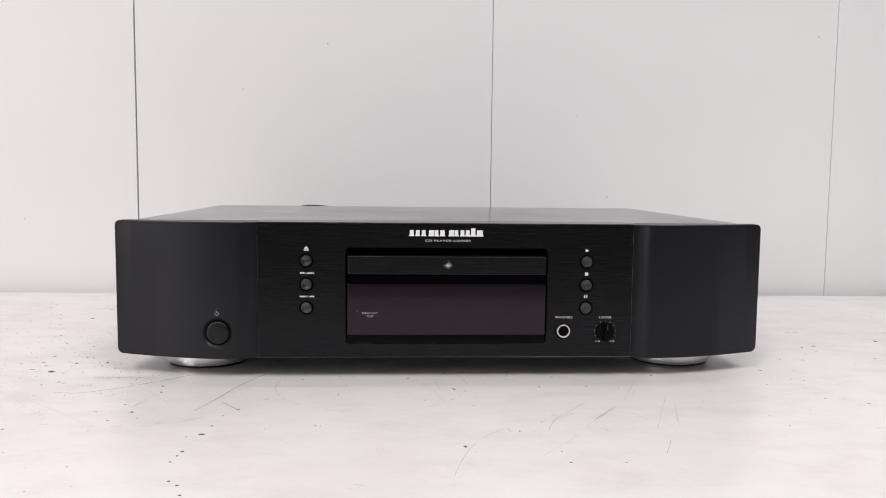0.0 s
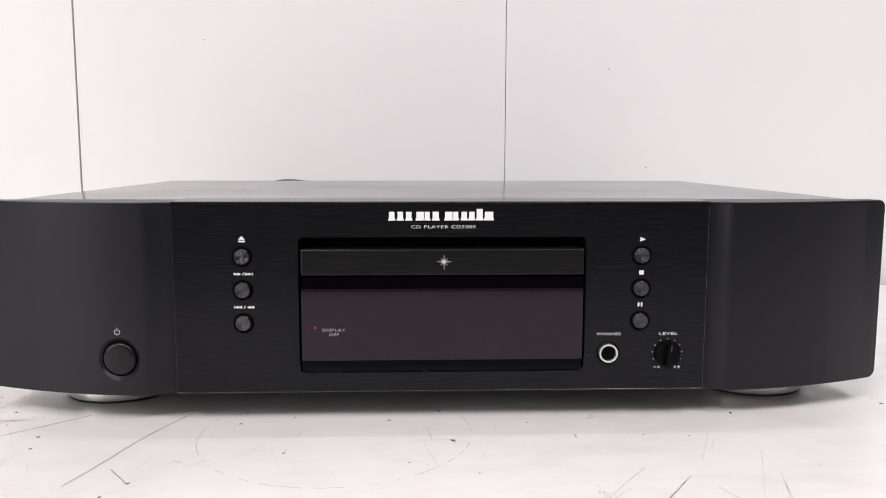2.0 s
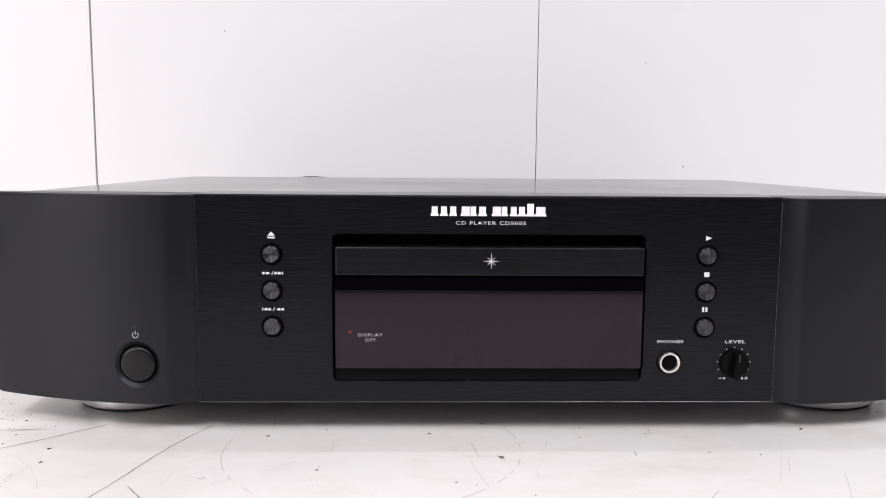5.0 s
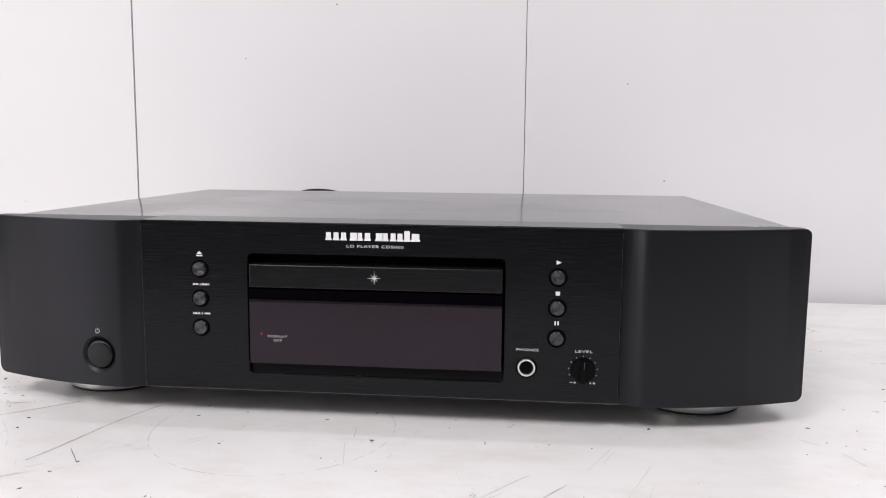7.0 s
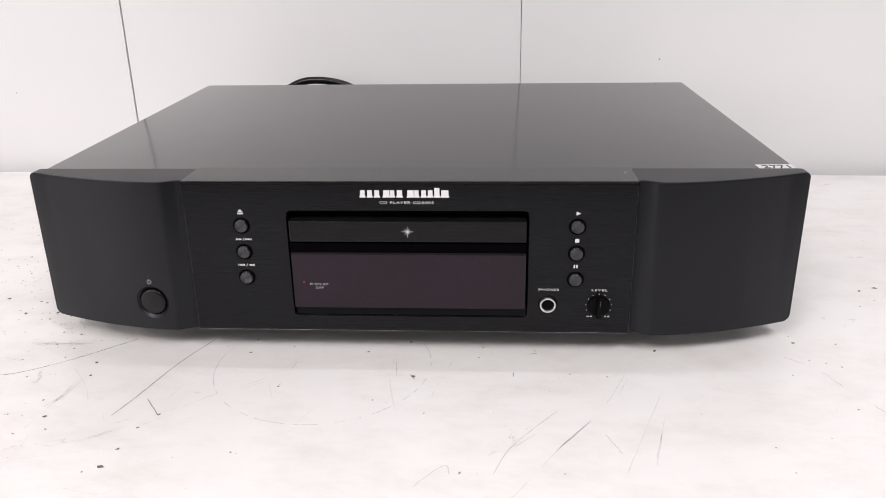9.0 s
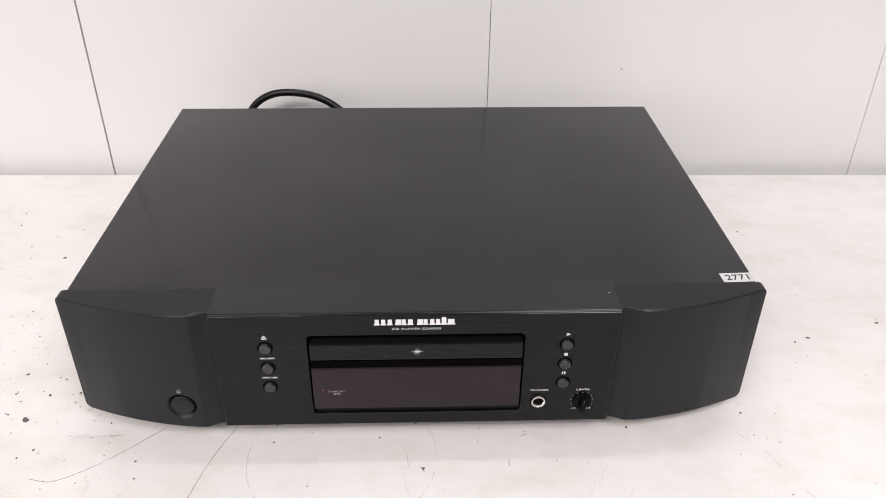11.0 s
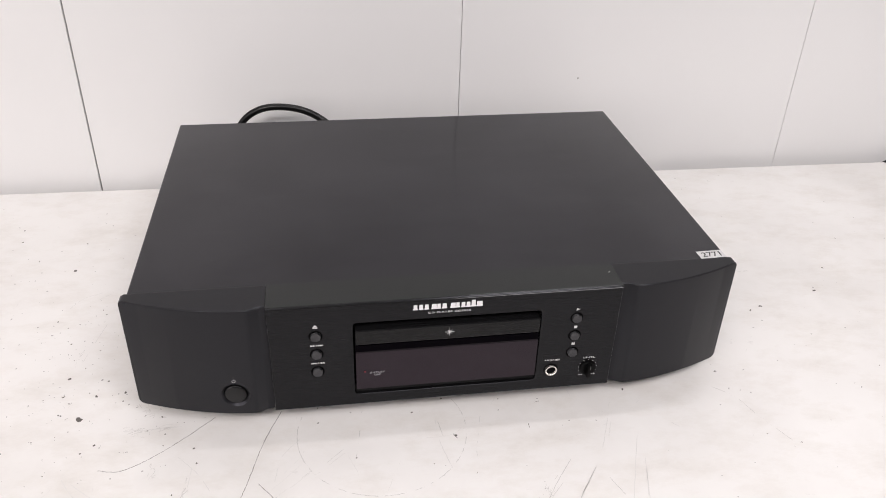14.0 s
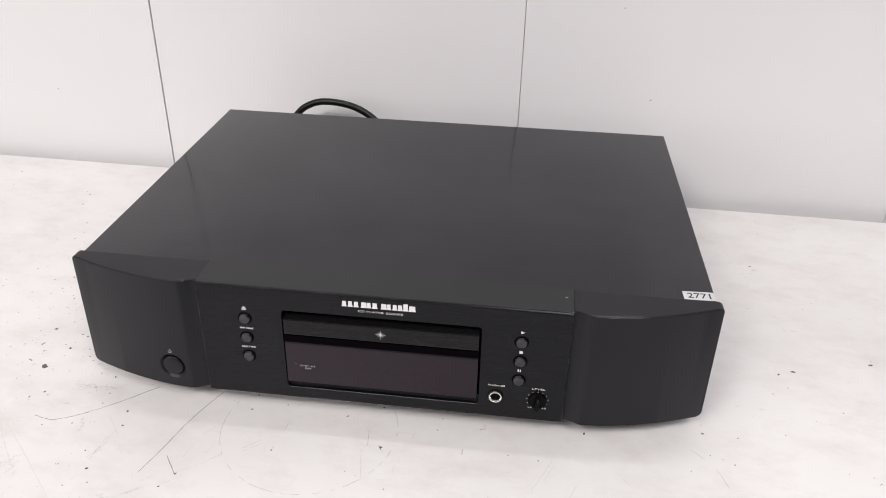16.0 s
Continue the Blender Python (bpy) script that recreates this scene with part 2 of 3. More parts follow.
# ---- mesh tools ----
def part(name, bm, mat, parent=None, label="", at=None):
    """Link a bmesh as one mesh object, under a thing or a part."""
    me = bpy.data.meshes.new(name)
    bmesh.ops.recalc_face_normals(bm, faces=bm.faces[:])
    bm.to_mesh(me)
    bm.free()
    me.materials.append(mat)
    ob = new(name, me)
    if parent is not None:
        ob.parent = parent
    if at is not None:
        ob.location = at
    if label:
        ob["label"] = label
    return ob


def smooth(ob, degrees=35):
    me = ob.data
    bm = bmesh.new()
    bm.from_mesh(me)
    for f in bm.faces:
        f.smooth = True
    for e in bm.edges:
        if len(e.link_faces) == 2 and e.calc_face_angle(0) > radians(degrees):
            e.smooth = False
    bm.to_mesh(me)
    bm.free()
    return ob


def loft(loops, start=True, end=True):
    """Skin through closed loops that have the same number of points."""
    bm = bmesh.new()
    rings = [[bm.verts.new(p) for p in loop] for loop in loops]
    n = len(rings[0])
    for a, b in zip(rings, rings[1:]):
        for i in range(n):
            bm.faces.new((a[i], a[(i + 1) % n], b[(i + 1) % n], b[i]))
    if start:
        bm.faces.new(rings[0][::-1])
    if end:
        bm.faces.new(rings[-1])
    return bm


def rrect(u0, u1, v0, v1, r, n=4):
    """A rounded rectangle as (u, v) points."""
    pts = []
    for cu, cv, a0 in ((u1 - r, v1 - r, 0), (u0 + r, v1 - r, 90), (u0 + r, v0 + r, 180), (u1 - r, v0 + r, 270)):
        for i in range(n + 1):
            a = radians(a0 + 90 * i / n)
            pts.append((cu + r * math.cos(a), cv + r * math.sin(a)))
    return pts


def box(x0, x1, y0, y1, z0, z1, bevel=0.0005, n=2):
    """A box with rounded upright corners and softened top and bottom edges."""
    b = bevel
    loops = []
    for z, i in ((z0, b), (z0 + b, 0), (z1 - b, 0), (z1 - b * 0.3, b * 0.3), (z1, b)):
        loops.append([(x, y, z) for x, y in rrect(x0 + i, x1 - i, y0 + i, y1 - i, b, n)])
    return loft(loops)


def plate(x0, x1, z0, z1, y_front, y_back, r=0.0005, b=0.0003, n=4):
    """An upright plate that faces -y, with rounded corners and a softened front edge."""
    loops = [[(x, y, z) for x, z in rrect(x0 + i, x1 - i, z0 + i, z1 - i, max(r - i, 0.00005), n)]
             for y, i in ((y_back, 0), (y_front + b, 0), (y_front + b * 0.3, b * 0.3), (y_front, b))]
    return loft(loops)


def turned(profile, n=40, axis="z"):
    """A lathe shape from (radius, height) pairs, closed at both ends; axis 'y' makes it face -y."""
    loops = []
    for r, h in profile:
        ring = []
        for i in range(n):
            a = 2 * math.pi * i / n
            c, s = r * math.cos(a), r * math.sin(a)
            ring.append((c, s, h) if axis == "z" else (c, -h, s))
        loops.append(ring)
    return loft(loops)


def slab(points, y_front, depth=0.00025):
    """A flat print of the outline (x, z), facing -y, a hair thick."""
    return loft([[(x, y_front + depth, z) for x, z in points], [(x, y_front, z) for x, z in points]])


def join(bms):
    out = bmesh.new()
    for b in bms:
        me = bpy.data.meshes.new("piece")
        b.to_mesh(me)
        b.free()
        out.from_mesh(me)
        bpy.data.meshes.remove(me)
    return out


def lettering(name, text, width, height, mat, parent, at, flat=False, bold=0.0, label="", spacing=1.0):
    """Raised printed words, width by height metres, centred on at; flat lies face up, else it faces -y."""
    cu = bpy.data.curves.new("words", "FONT")
    cu.body, cu.align_x, cu.align_y, cu.extrude, cu.offset, cu.resolution_u = text, "CENTER", "CENTER", 0.01, bold, 3
    cu.space_character, cu.space_line = spacing, 0.85
    tmp = new("words", cu)
    dg = bpy.context.evaluated_depsgraph_get()
    me = bpy.data.meshes.new_from_object(tmp.evaluated_get(dg))
    bpy.data.objects.remove(tmp)
    xs, ys = [v.co.x for v in me.vertices], [v.co.y for v in me.vertices]
    cx, cy = (max(xs) + min(xs)) / 2, (max(ys) + min(ys)) / 2
    kx, ky = width / (max(xs) - min(xs)), height / (max(ys) - min(ys))
    for v in me.vertices:
        x, y, d = (v.co.x - cx) * kx, (v.co.y - cy) * ky, v.co.z * 0.012
        v.co = (x, y, d) if flat else (x, -d, y)
    me.materials.clear()
    me.materials.append(mat)
    ob = new(name, me)
    ob.parent, ob.location = parent, at
    if label:
        ob["label"] = label
    return ob


def thing(name, label, category, at=(0, 0, 0), rz=0.0, kind="", group=""):
    e = new(name)
    e.empty_display_size = 0.05
    e.matrix_basis = pose(*at, 0, 0, rz)
    return tagged(e, label, category, group, kind)


# ---- the room ----
SKEW = -0.95          # the bench and the wall run a little askew to the player
BACK = 0.3855         # the bench's rear edge
FRONT = -0.36         # its front edge
WALL_Y = 0.4000       # the face of the wall boards
SEAMS = (-1.529, -1.130, -0.7315, -0.3322, 0.0683, 0.4668, 0.8660, 1.265, 1.660)


def build_room():
    turn = pose(0, 0, 0, 0, 0, SKEW)
    # wall of upright white boards with open joints
    wall = tagged(new("wall_north"), "white panelled wall of upright smooth boards", "wall", kind="structure")
    wall.matrix_basis = turn
    part("backing", box(-1.6, 1.75, WALL_Y + 0.0030, WALL_Y + 0.10, -0.75, 1.85, 0.001), M_GAP, wall, "grey backing seen in the joints")
    part("dark_joint", box(-0.3337, -0.3307, WALL_Y + 0.0022, WALL_Y + 0.0029, -0.75, 1.85, 0.0001), M_GAPDARK, wall, "dark open joint")
    for i, (a, b) in enumerate(zip(SEAMS, SEAMS[1:])):
        # the joint beside the left board stands wider open than the rest
        ga, gb = (0.0008 if a == -0.3322 else 0.0003), (0.0008 if b == -0.3322 else 0.0003)
        part("board", box(a + ga, b - gb, WALL_Y, WALL_Y + 0.0028, -0.75, 1.85, 0.0003), M_WALL, wall)
    # wall beside the table, with the window's opening
    o = part("wall_west", join([box(-1.6, -1.529, -2.2, -1.87, -0.75, 1.85, 0.002), box(-1.6, -1.529, -0.63, WALL_Y, -0.75, 1.85, 0.002),
                                box(-1.6, -1.529, -1.87, -0.63, -0.75, 0.06, 0.002), box(-1.6, -1.529, -1.87, -0.63, 1.30, 1.85, 0.002)]), M_SIDE)
    o.matrix_basis = turn
    tagged(o, "plain grey painted room wall with window opening", "wall", kind="structure")
    for name, b, mat, words in (("wall_south", (-1.6, 1.75, -2.3, -2.2, -0.75, 1.85), M_SHADE, "dark grey painted room wall"),
                                ("wall_east", (1.66, 1.75, -2.2, WALL_Y, -0.75, 1.85), M_SIDE, "plain grey painted room wall")):
        o = part(name, box(*b, 0.002), mat)
        o.matrix_basis = turn
        tagged(o, words, "wall", kind="structure")
    o = part("floor", box(-1.6, 1.75, -2.3, WALL_Y + 0.1, -0.80, -0.75, 0.002), M_FLOOR)
    tagged(o, "plain dark grey room floor", "floor", kind="structure")
    o.matrix_basis = turn
    o = part("ceiling", box(-1.6, 1.75, -2.3, WALL_Y + 0.1, 1.85, 1.90, 0.002), M_ROOM)
    tagged(o, "plain pale grey ceiling", "ceiling", kind="structure")
    o.matrix_basis = turn


def build_marks_on_wall():
    wall = bpy.data.objects["wall_north"]
    rng = random.Random(5)
    spots = ((-0.1182, 0.2817), (-0.2127, 0.2297), (0.1656, 0.2045), (0.2035, 0.1122), (-0.4594, 0.0817), (0.445, 0.2986))
    for x, z in spots:
        bm = slab(blob(rng, x, z, 0.0009, 0.0008), WALL_Y - 0.0002)
        part("speck", bm, M_CHIP2, wall, "small grey speck")


def blob(rng, x, y, rx, ry, n=9):
    turn = rng.uniform(0, math.pi)
    pts = []
    for i in range(n):
        a = 2 * math.pi * i / n
        k = rng.uniform(0.6, 1.2)
        u, v = rx * k * math.cos(a), ry * k * math.sin(a)
        pts.append((x + u * math.cos(turn) - v * math.sin(turn), y + u * math.sin(turn) + v * math.cos(turn)))
    return pts


def flat_patch(points, z=0.00015):
    """A thin flake lying on the bench."""
    return loft([[(x, y, 0.00002) for x, y in points], [(x, y, z) for x, y in points]])


def spline(points, steps=10):
    """A smooth line through a few points."""
    p = [points[0], *points, points[-1]]
    out = []
    for a, b, c, d in zip(p, p[1:], p[2:], p[3:]):
        for i in range(steps):
            t = i / steps
            out.append(tuple(0.5 * (2 * b[k] + (c[k] - a[k]) * t + (2 * a[k] - 5 * b[k] + 4 * c[k] - d[k]) * t * t
                                    + (3 * b[k] - a[k] - 3 * c[k] + d[k]) * t ** 3) for k in range(len(b))))
    out.append(tuple(points[-1]))
    return out


def scratch(rng, points, width, breaks=0.0):
    """A hairline ribbon along a curve, of uneven width, fading to almost nothing here and there."""
    line = [(x + rng.uniform(-1, 1) * 0.0002, y + rng.uniform(-1, 1) * 0.0002) for x, y in spline(points, 14)]
    bm = bmesh.new()
    left, right, gap = [], [], 0
    for i, (x, y) in enumerate(line):
        x0, y0 = line[max(i - 1, 0)]
        x1, y1 = line[min(i + 1, len(line) - 1)]
        d = math.hypot(x1 - x0, y1 - y0) or 1.0
        fade = 0.35 if i in (0, len(line) - 1) else 1.0
        if gap <= 0 and rng.random() < breaks:
            gap = rng.randint(4, 9)
        if gap > 0:
            gap, fade = gap - 1, 0.05
        w = width * fade * rng.uniform(0.5, 1.2) / 2
        nx, ny = -(y1 - y0) / d * w, (x1 - x0) / d * w
        left.append(bm.verts.new((x + nx, y + ny, 0.00012)))
        right.append(bm.verts.new((x - nx, y - ny, 0.00012)))
    for i in range(len(line) - 1):
        bm.faces.new((left[i], left[i + 1], right[i + 1], right[i]))
    return bm


def mark(name, bm, mat, top, label=""):
    """A mark on the bench top, laid out in the room's axes."""
    o = part(name, bm, mat, top, label)
    o.matrix_basis = pose(0, 0, 0, 0, 0, -SKEW)
    return o


def build_table():
    table = thing("table", "white painted work table with scratched and chipped top", "table")
    top = part("tabletop", box(-1.5, 1.6, FRONT, BACK, -0.030, 0.0, 0.001), M_TABLE, table)
    top.matrix_basis = pose(0, 0, 0, 0, 0, SKEW)
    for x in (-1.44, 1.54):
        for y in (FRONT + 0.06, 0.33):
            part("leg", box(x - 0.025, x + 0.025, y - 0.025, y + 0.025, -0.75, -0.030, 0.002), M_STEEL, table)
    rng = random.Random(11)
    dark = (
        ((-0.2425, -0.0286), (-0.2247, -0.0304), (-0.1982, -0.0136), (-0.1679, 0.014)),
        ((-0.1348, -0.0536), (-0.1228, -0.069)),
        ((-0.1205, 0.0145), (-0.132, -0.015), (-0.1412, -0.05), (-0.147, -0.07)),
        ((0.002, -0.024), (0.0049, -0.029)),
        ((0.0691, 0.0012), (0.0731, 0.0022)),
        ((0.0591, -0.0203), (0.059, -0.025)),
    )
    middle = (
        ((-0.012, -0.198), (0, -0.149), (0.011, -0.124), (0.025, -0.106), (0.028, -0.112)),
        ((0.2126, 0.0019), (0.2266, -0.013), (0.2338, -0.033), (0.2468, -0.061)),
        ((0.048, -0.111), (0.057, -0.0893), (0.0801, -0.0589)),
        ((0.109, -0.127), (0.1, -0.147)),
        ((-0.0682, -0.0377), (-0.0641, -0.012)),
        ((0.096, -0.0675), (0.077, -0.093)),
        ((0.102, -0.0783), (0.108, -0.0943)),
        ((-0.007, -0.0102), (-0.0051, -0.0259)),
    )
    faint = (
        ((0.1372, -0.049), (0.122, -0.103)),
        ((0.1352, -0.042), (0.104, -0.118)),
        ((0.038, -0.149), (0.058, -0.124), (0.078, -0.0923), (0.097, -0.0657)),
        ((-0.1238, -0.0536), (-0.1193, -0.0317), (-0.1071, -0.0158)),
        ((-0.1902, -0.0226), (-0.1756, -0.0396), (-0.1658, -0.0562)),
        ((-0.1865, -0.0832), (-0.182, -0.0638), (-0.1796, -0.0336)),
        ((-0.2576, -0.0382), (-0.2277, -0.0653), (-0.193, -0.098)),
        ((-0.3036, 0.166), (-0.2953, 0.1798), (-0.2794, 0.1884)),
        ((-0.2679, 0.1387), (-0.2726, 0.1143), (-0.2769, 0.0899)),
        ((0.025, -0.0084), (0.02, -0.028), (0.0159, -0.044), (0.0168, -0.0636)),
        ((-0.009, -0.0082), (-0.0081, -0.0319), (-0.0032, -0.0568)),
        ((0.1302, 0.0041), (0.1182, -0.0247), (0.1061, -0.051)),
        ((0.0972, 0.019), (0.0982, 0.0051)),
        ((-0.062, 0.0056), (-0.06, 0.0134)),
        ((0.1282, -0.0079), (0.1142, -0.041)),
        ((0.1332, -0.0638), (0.123, -0.0973)),
        ((0.1654, -0.0326), (0.1696, -0.0374)),
        ((-0.264, -0.034), (-0.254, -0.049), (-0.233, -0.073)),
        ((-0.232, 0.0074), (-0.214, 0.0070), (-0.191, 0.0079)),
        ((-0.231, 0.0066), (-0.205, 0.0074), (-0.192, 0.0072)),
        ((-0.2604, 0.2), (-0.2684, 0.1902), (-0.2826, 0.1758)),
    )
    for lines, width, mat, gaps in ((dark, 0.00046, M_SCRATCH, 0.0), (middle, 0.00042, M_SCRATCH2, 0.03), (faint, 0.00045, M_FAINT, 0.06)):
        for line in lines:
            mark("scratch", scratch(rng, line, width, gaps), mat, top)
    # the ring left by a round base
    ring = [(-0.0481 + 0.061 * math.cos(radians(a)), -0.0140 + 0.061 * math.sin(radians(a))) for a in range(160, 390, 12)]
    mark("scratch", scratch(rng, ring, 0.00042, 0.12), M_SCRATCH2, top, "broken grey ring mark")
    # rubbed smears made of many fine strokes
    for a, b, wide, count in (((-0.233, 0.0062), (-0.191, 0.0051), 0.004, 26), ((-0.155, -0.094), (-0.0662, -0.0219), 0.005, 12),
                              ((-0.1925, -0.1), (-0.153, -0.093), 0.004, 14), ((0.045, -0.1), (0.07, -0.0715), 0.008, 12),
                              ((-0.2086, -0.0276), (-0.2019, -0.0445), 0.006, 14), ((-0.1818, -0.0435), (-0.1842, -0.0698), 0.006, 16), ((-0.2403, -0.0687), (-0.2213, -0.0827), 0.007, 16),
                              ((-0.2277, 0.0337), (-0.1998, 0.016), 0.005, 14), ((-0.2819, 0.0869), (-0.2787, 0.1044), 0.006, 10), ((0.056, -0.0773), (0.06, -0.091), 0.004, 12)):
        strokes = []
        for _ in range(count):
            s = rng.random() * 0.8
            e = min(1.0, s + rng.uniform(0.04, 0.14))
            o, turn = rng.gauss(0, wide / 2), rng.gauss(0, 0.0012)
            strokes.append(scratch(rng, [(a[0] + (b[0] - a[0]) * s - turn, a[1] + (b[1] - a[1]) * s + o - turn),
                                         (a[0] + (b[0] - a[0]) * e + turn, a[1] + (b[1] - a[1]) * e + o + turn)], rng.choice((0.00016, 0.00022, 0.00034))))
        mark("smear", join(strokes), M_SMEAR, top, "rubbed grey smear")["kind"] = "stuff"
    # chips in the paint: x, y, size in millimetres
    left_chips = ((-0.3749, 0.2857, 1.5), (-0.3132, 0.2276, 2.4), (-0.2652, 0.0238, 3.0), (-0.3390, 0.0545, 2.8), (-0.3077, -0.0280, 1.6), (-0.3499, 0.2481, 1.1),
                  (-0.3127, 0.2764, 1.2), (-0.3793, 0.3088, 1.2), (-0.3861, 0.3153, 0.9), (-0.3450, 0.2141, 1.0), (-0.3091, 0.1473, 1.2), (-0.3093, 0.1285, 1.0),
                  (-0.2913, 0.1148, 1.2), (-0.2823, 0.0704, 1.5), (-0.2824, 0.0496, 1.3), (-0.2792, 0.0289, 1.3), (-0.2524, 0.0644, 1.4), (-0.2373, 0.0495, 1.4),
                  (-0.2375, 0.0399, 1.2), (-0.1901, -0.0563, 1.2), (-0.2571, -0.0111, 1.2), (-0.2492, -0.0041, 1.2), (-0.3059, 0.3363, 0.9), (-0.3337, 0.2646, 0.9),
                  (-0.2063, 0.0193, 1.4), (-0.2814, 0.0506, 1.0), (-0.2763, 0.0417, 1.0), (-0.1813, -0.0718, 1.6))
    front_chips = ((-0.133, -0.112, 2.2), (-0.131, -0.098, 1.2), (-0.136, -0.138, 1.4), (-0.137, -0.144, 1.6), (-0.138, -0.152, 1.1), (-0.14, -0.116, 0.9),
                   (-0.132, -0.176, 1.1), (-0.127, -0.181, 1.3), (-0.123, -0.192, 1.1), (-0.076, -0.099, 1.0), (-0.1228, -0.068, 1.5), (-0.094, -0.0011, 1.4),
                   (-0.07, 0.0068, 0.9), (-0.0682, -0.0387, 1.2), (0.004, -0.026, 1.8), (0.04, -0.0037, 0.9), (-0.0152, -0.0508, 0.8), (0.002, -0.1345, 1.6),
                   (0.0722, 0.0052, 0.9), (0.05, -0.158, 1.2), (0.08, -0.11, 0.7))
    right_chips = ((0.3983, 0.1545, 1.4), (0.3686, 0.118, 2.4), (0.2932, 0.0952, 1.4), (0.3052, 0.1002, 2.0), (0.2963, 0.0794, 1.0), (0.2834, 0.0707, 0.9),
                   (0.444, 0.2062, 0.9), (0.3648, 0.0608, 0.9), (0.2236, 0.0189, 1.6), (0.2476, 0.0178, 0.9), (0.3052, 0.2611, 2.0), (0.3297, 0.0559, 0.8),
                   (0.2407, -0.009, 1.0), (0.2336, -0.0051, 0.8), (0.2256, -0.0021, 0.8), (0.2106, -0.019, 0.9), (0.2317, -0.0526, 0.8), (0.2528, -0.064, 0.8),
                   (0.2817, 0.0257, 0.7), (0.3328, -0.0133, 0.8), (0.3704, 0.1229, 0.9))
    more_chips = ((-0.258, 0.048, 1.6), (-0.273, 0.082, 0.9), (-0.363, 0.125, 1.0), (-0.326, 0.088, 0.8), (-0.305, 0.043, 0.8), (-0.296, 0.048, 0.8), (-0.293, 0.004, 0.8), (-0.202, 0.001, 0.9),
                  (-0.215, 0.006, 0.9), (-0.177, -0.03, 1.3), (0.1412, 0.007, 1.6), (0.0421, 0.0083, 0.8), (-0.025, 0.0014, 1.1), (-0.001, 0.0143, 1.1), (0.0901, -0.0213, 0.7), (0.1102, -0.0236, 0.8), (0.0127, -0.0626, 0.8),
                  (-0.094, 0.0146, 1.1), (-0.1802, -0.0157, 1.1), (-0.129, -0.08, 1.1), (-0.2813, 0.0299, 1.2), (-0.2452, -0.0071, 1.0), (-0.2124, -0.0327, 1.0), (0.2518, -0.064, 0.6),
                  (0.3299, -0.0083, 0.6), (0.3318, -0.0143, 0.6), (0.18, -0.0865, 0.6), (-0.2575, 0.0664, 1.1), (-0.2423, 0.0486, 0.9))
    for x, y, s in left_chips + front_chips + right_chips + more_chips:
        r = s * 0.00058
        mark("paint_chip", flat_patch(blob(rng, x, y, r * rng.uniform(0.75, 1.25), r * rng.uniform(1.0, 1.7))), M_CHIP if s > 1.05 else M_CHIP2, top)
    # hairlines left by years of use, most of them barely there
    hairs = []
    for _ in range(90):
        x, y = rng.gauss(-0.08, 0.22), rng.uniform(-0.30, 0.12) if rng.random() < 0.75 else rng.uniform(0.0, 0.36)
        a, length, bow = rng.gauss(0.9, 0.6), rng.uniform(0.008, 0.05), rng.gauss(0, 0.003)
        dx, dy = math.cos(a) * length / 2, math.sin(a) * length / 2
        hairs.append(scratch(rng, [(x - dx, y - dy), (x + bow, y - bow), (x + dx, y + dy)], 0.00022, 0.12))
    mark("hairlines", join(hairs), M_FAINT, top, "fine grey hairline scratches")["kind"] = "stuff"
    # a scatter of fine grit, denser beside the player
    grit = []
    for _ in range(560):
        if rng.random() < 0.6:
            x, y = rng.gauss(-0.28, 0.06), rng.gauss(0.06, 0.10)
        else:
            x, y = rng.uniform(-0.5, 0.5), rng.uniform(-0.25, 0.36)
        if y > 0.385:
            continue
        r = rng.choice((0.0002, 0.0003, 0.0003, 0.0004, 0.0006)) * rng.uniform(0.8, 1.2)
        grit.append(flat_patch(blob(rng, x, y, r * 1.3, r * 0.8, 6)))
    g = part("grit", join(grit), M_CHIP2, table, "fine grey grit")
    g["kind"] = "stuff"


# ---- the player ----
CX = 0.0006           # the middle of the fascia
CHEEK_FOOT = 0.0133
CHEEK_TOP = 0.1032
POWER_X, POWER_Z = -0.1497, 0.0307   # the power button on its end panel
COVER_TOP = 0.1021
SEAM_Y = 0.0295       # where the fascia meets the cover


def plan_cheek(x):
    """Plan of an end panel: a cove beside the centre, a crease, then a long bow back to the outer end."""
    if x < 0.1355:
        k = max(0.0, min(1.0, (x - 0.1245) / 0.0110))
        return 0.0044 - 0.0041 * k ** 1.8
    k = (x - 0.1355) / (0.220 - 0.1355)
    return 0.0003 + 0.0216 * k ** 1.85


def y_cheek(x):
    """The same plan with its crease eased over a few millimetres."""
    if x < 0.1290 or x > 0.1420:
        return plan_cheek(x)
    return sum(plan_cheek(x + 0.0005 * i) for i in range(-4, 5)) / 9


def power_seat():
    """Where the power button's axis meets the end panel, and the panel's turn there."""
    x = CX - POWER_X - 0.0003
    lean = 0.0006 * math.sin(math.pi * (x - 0.1355) / 0.0845) * (CHEEK_TOP - POWER_Z) / (CHEEK_TOP - CHEEK_FOOT)
    return y_cheek(x) + lean, math.degrees(math.atan2(y_cheek(x + 0.0015) - y_cheek(x - 0.0015), 0.003))


def bore(panel, cone, m):
    """Cut a turned hole out of a panel."""
    cutter = part("cutter", cone, M_CHEEK)
    cutter.matrix_world = m
    mod = panel.modifiers.new("bore", "BOOLEAN")
    mod.operation, mod.solver, mod.object = "DIFFERENCE", "EXACT", cutter
    me = bpy.data.meshes.new_from_object(panel.evaluated_get(bpy.context.evaluated_depsgraph_get()))
    panel.modifiers.clear()
    panel.data = me
    bpy.data.objects.remove(cutter)
    return smooth(panel, 14)


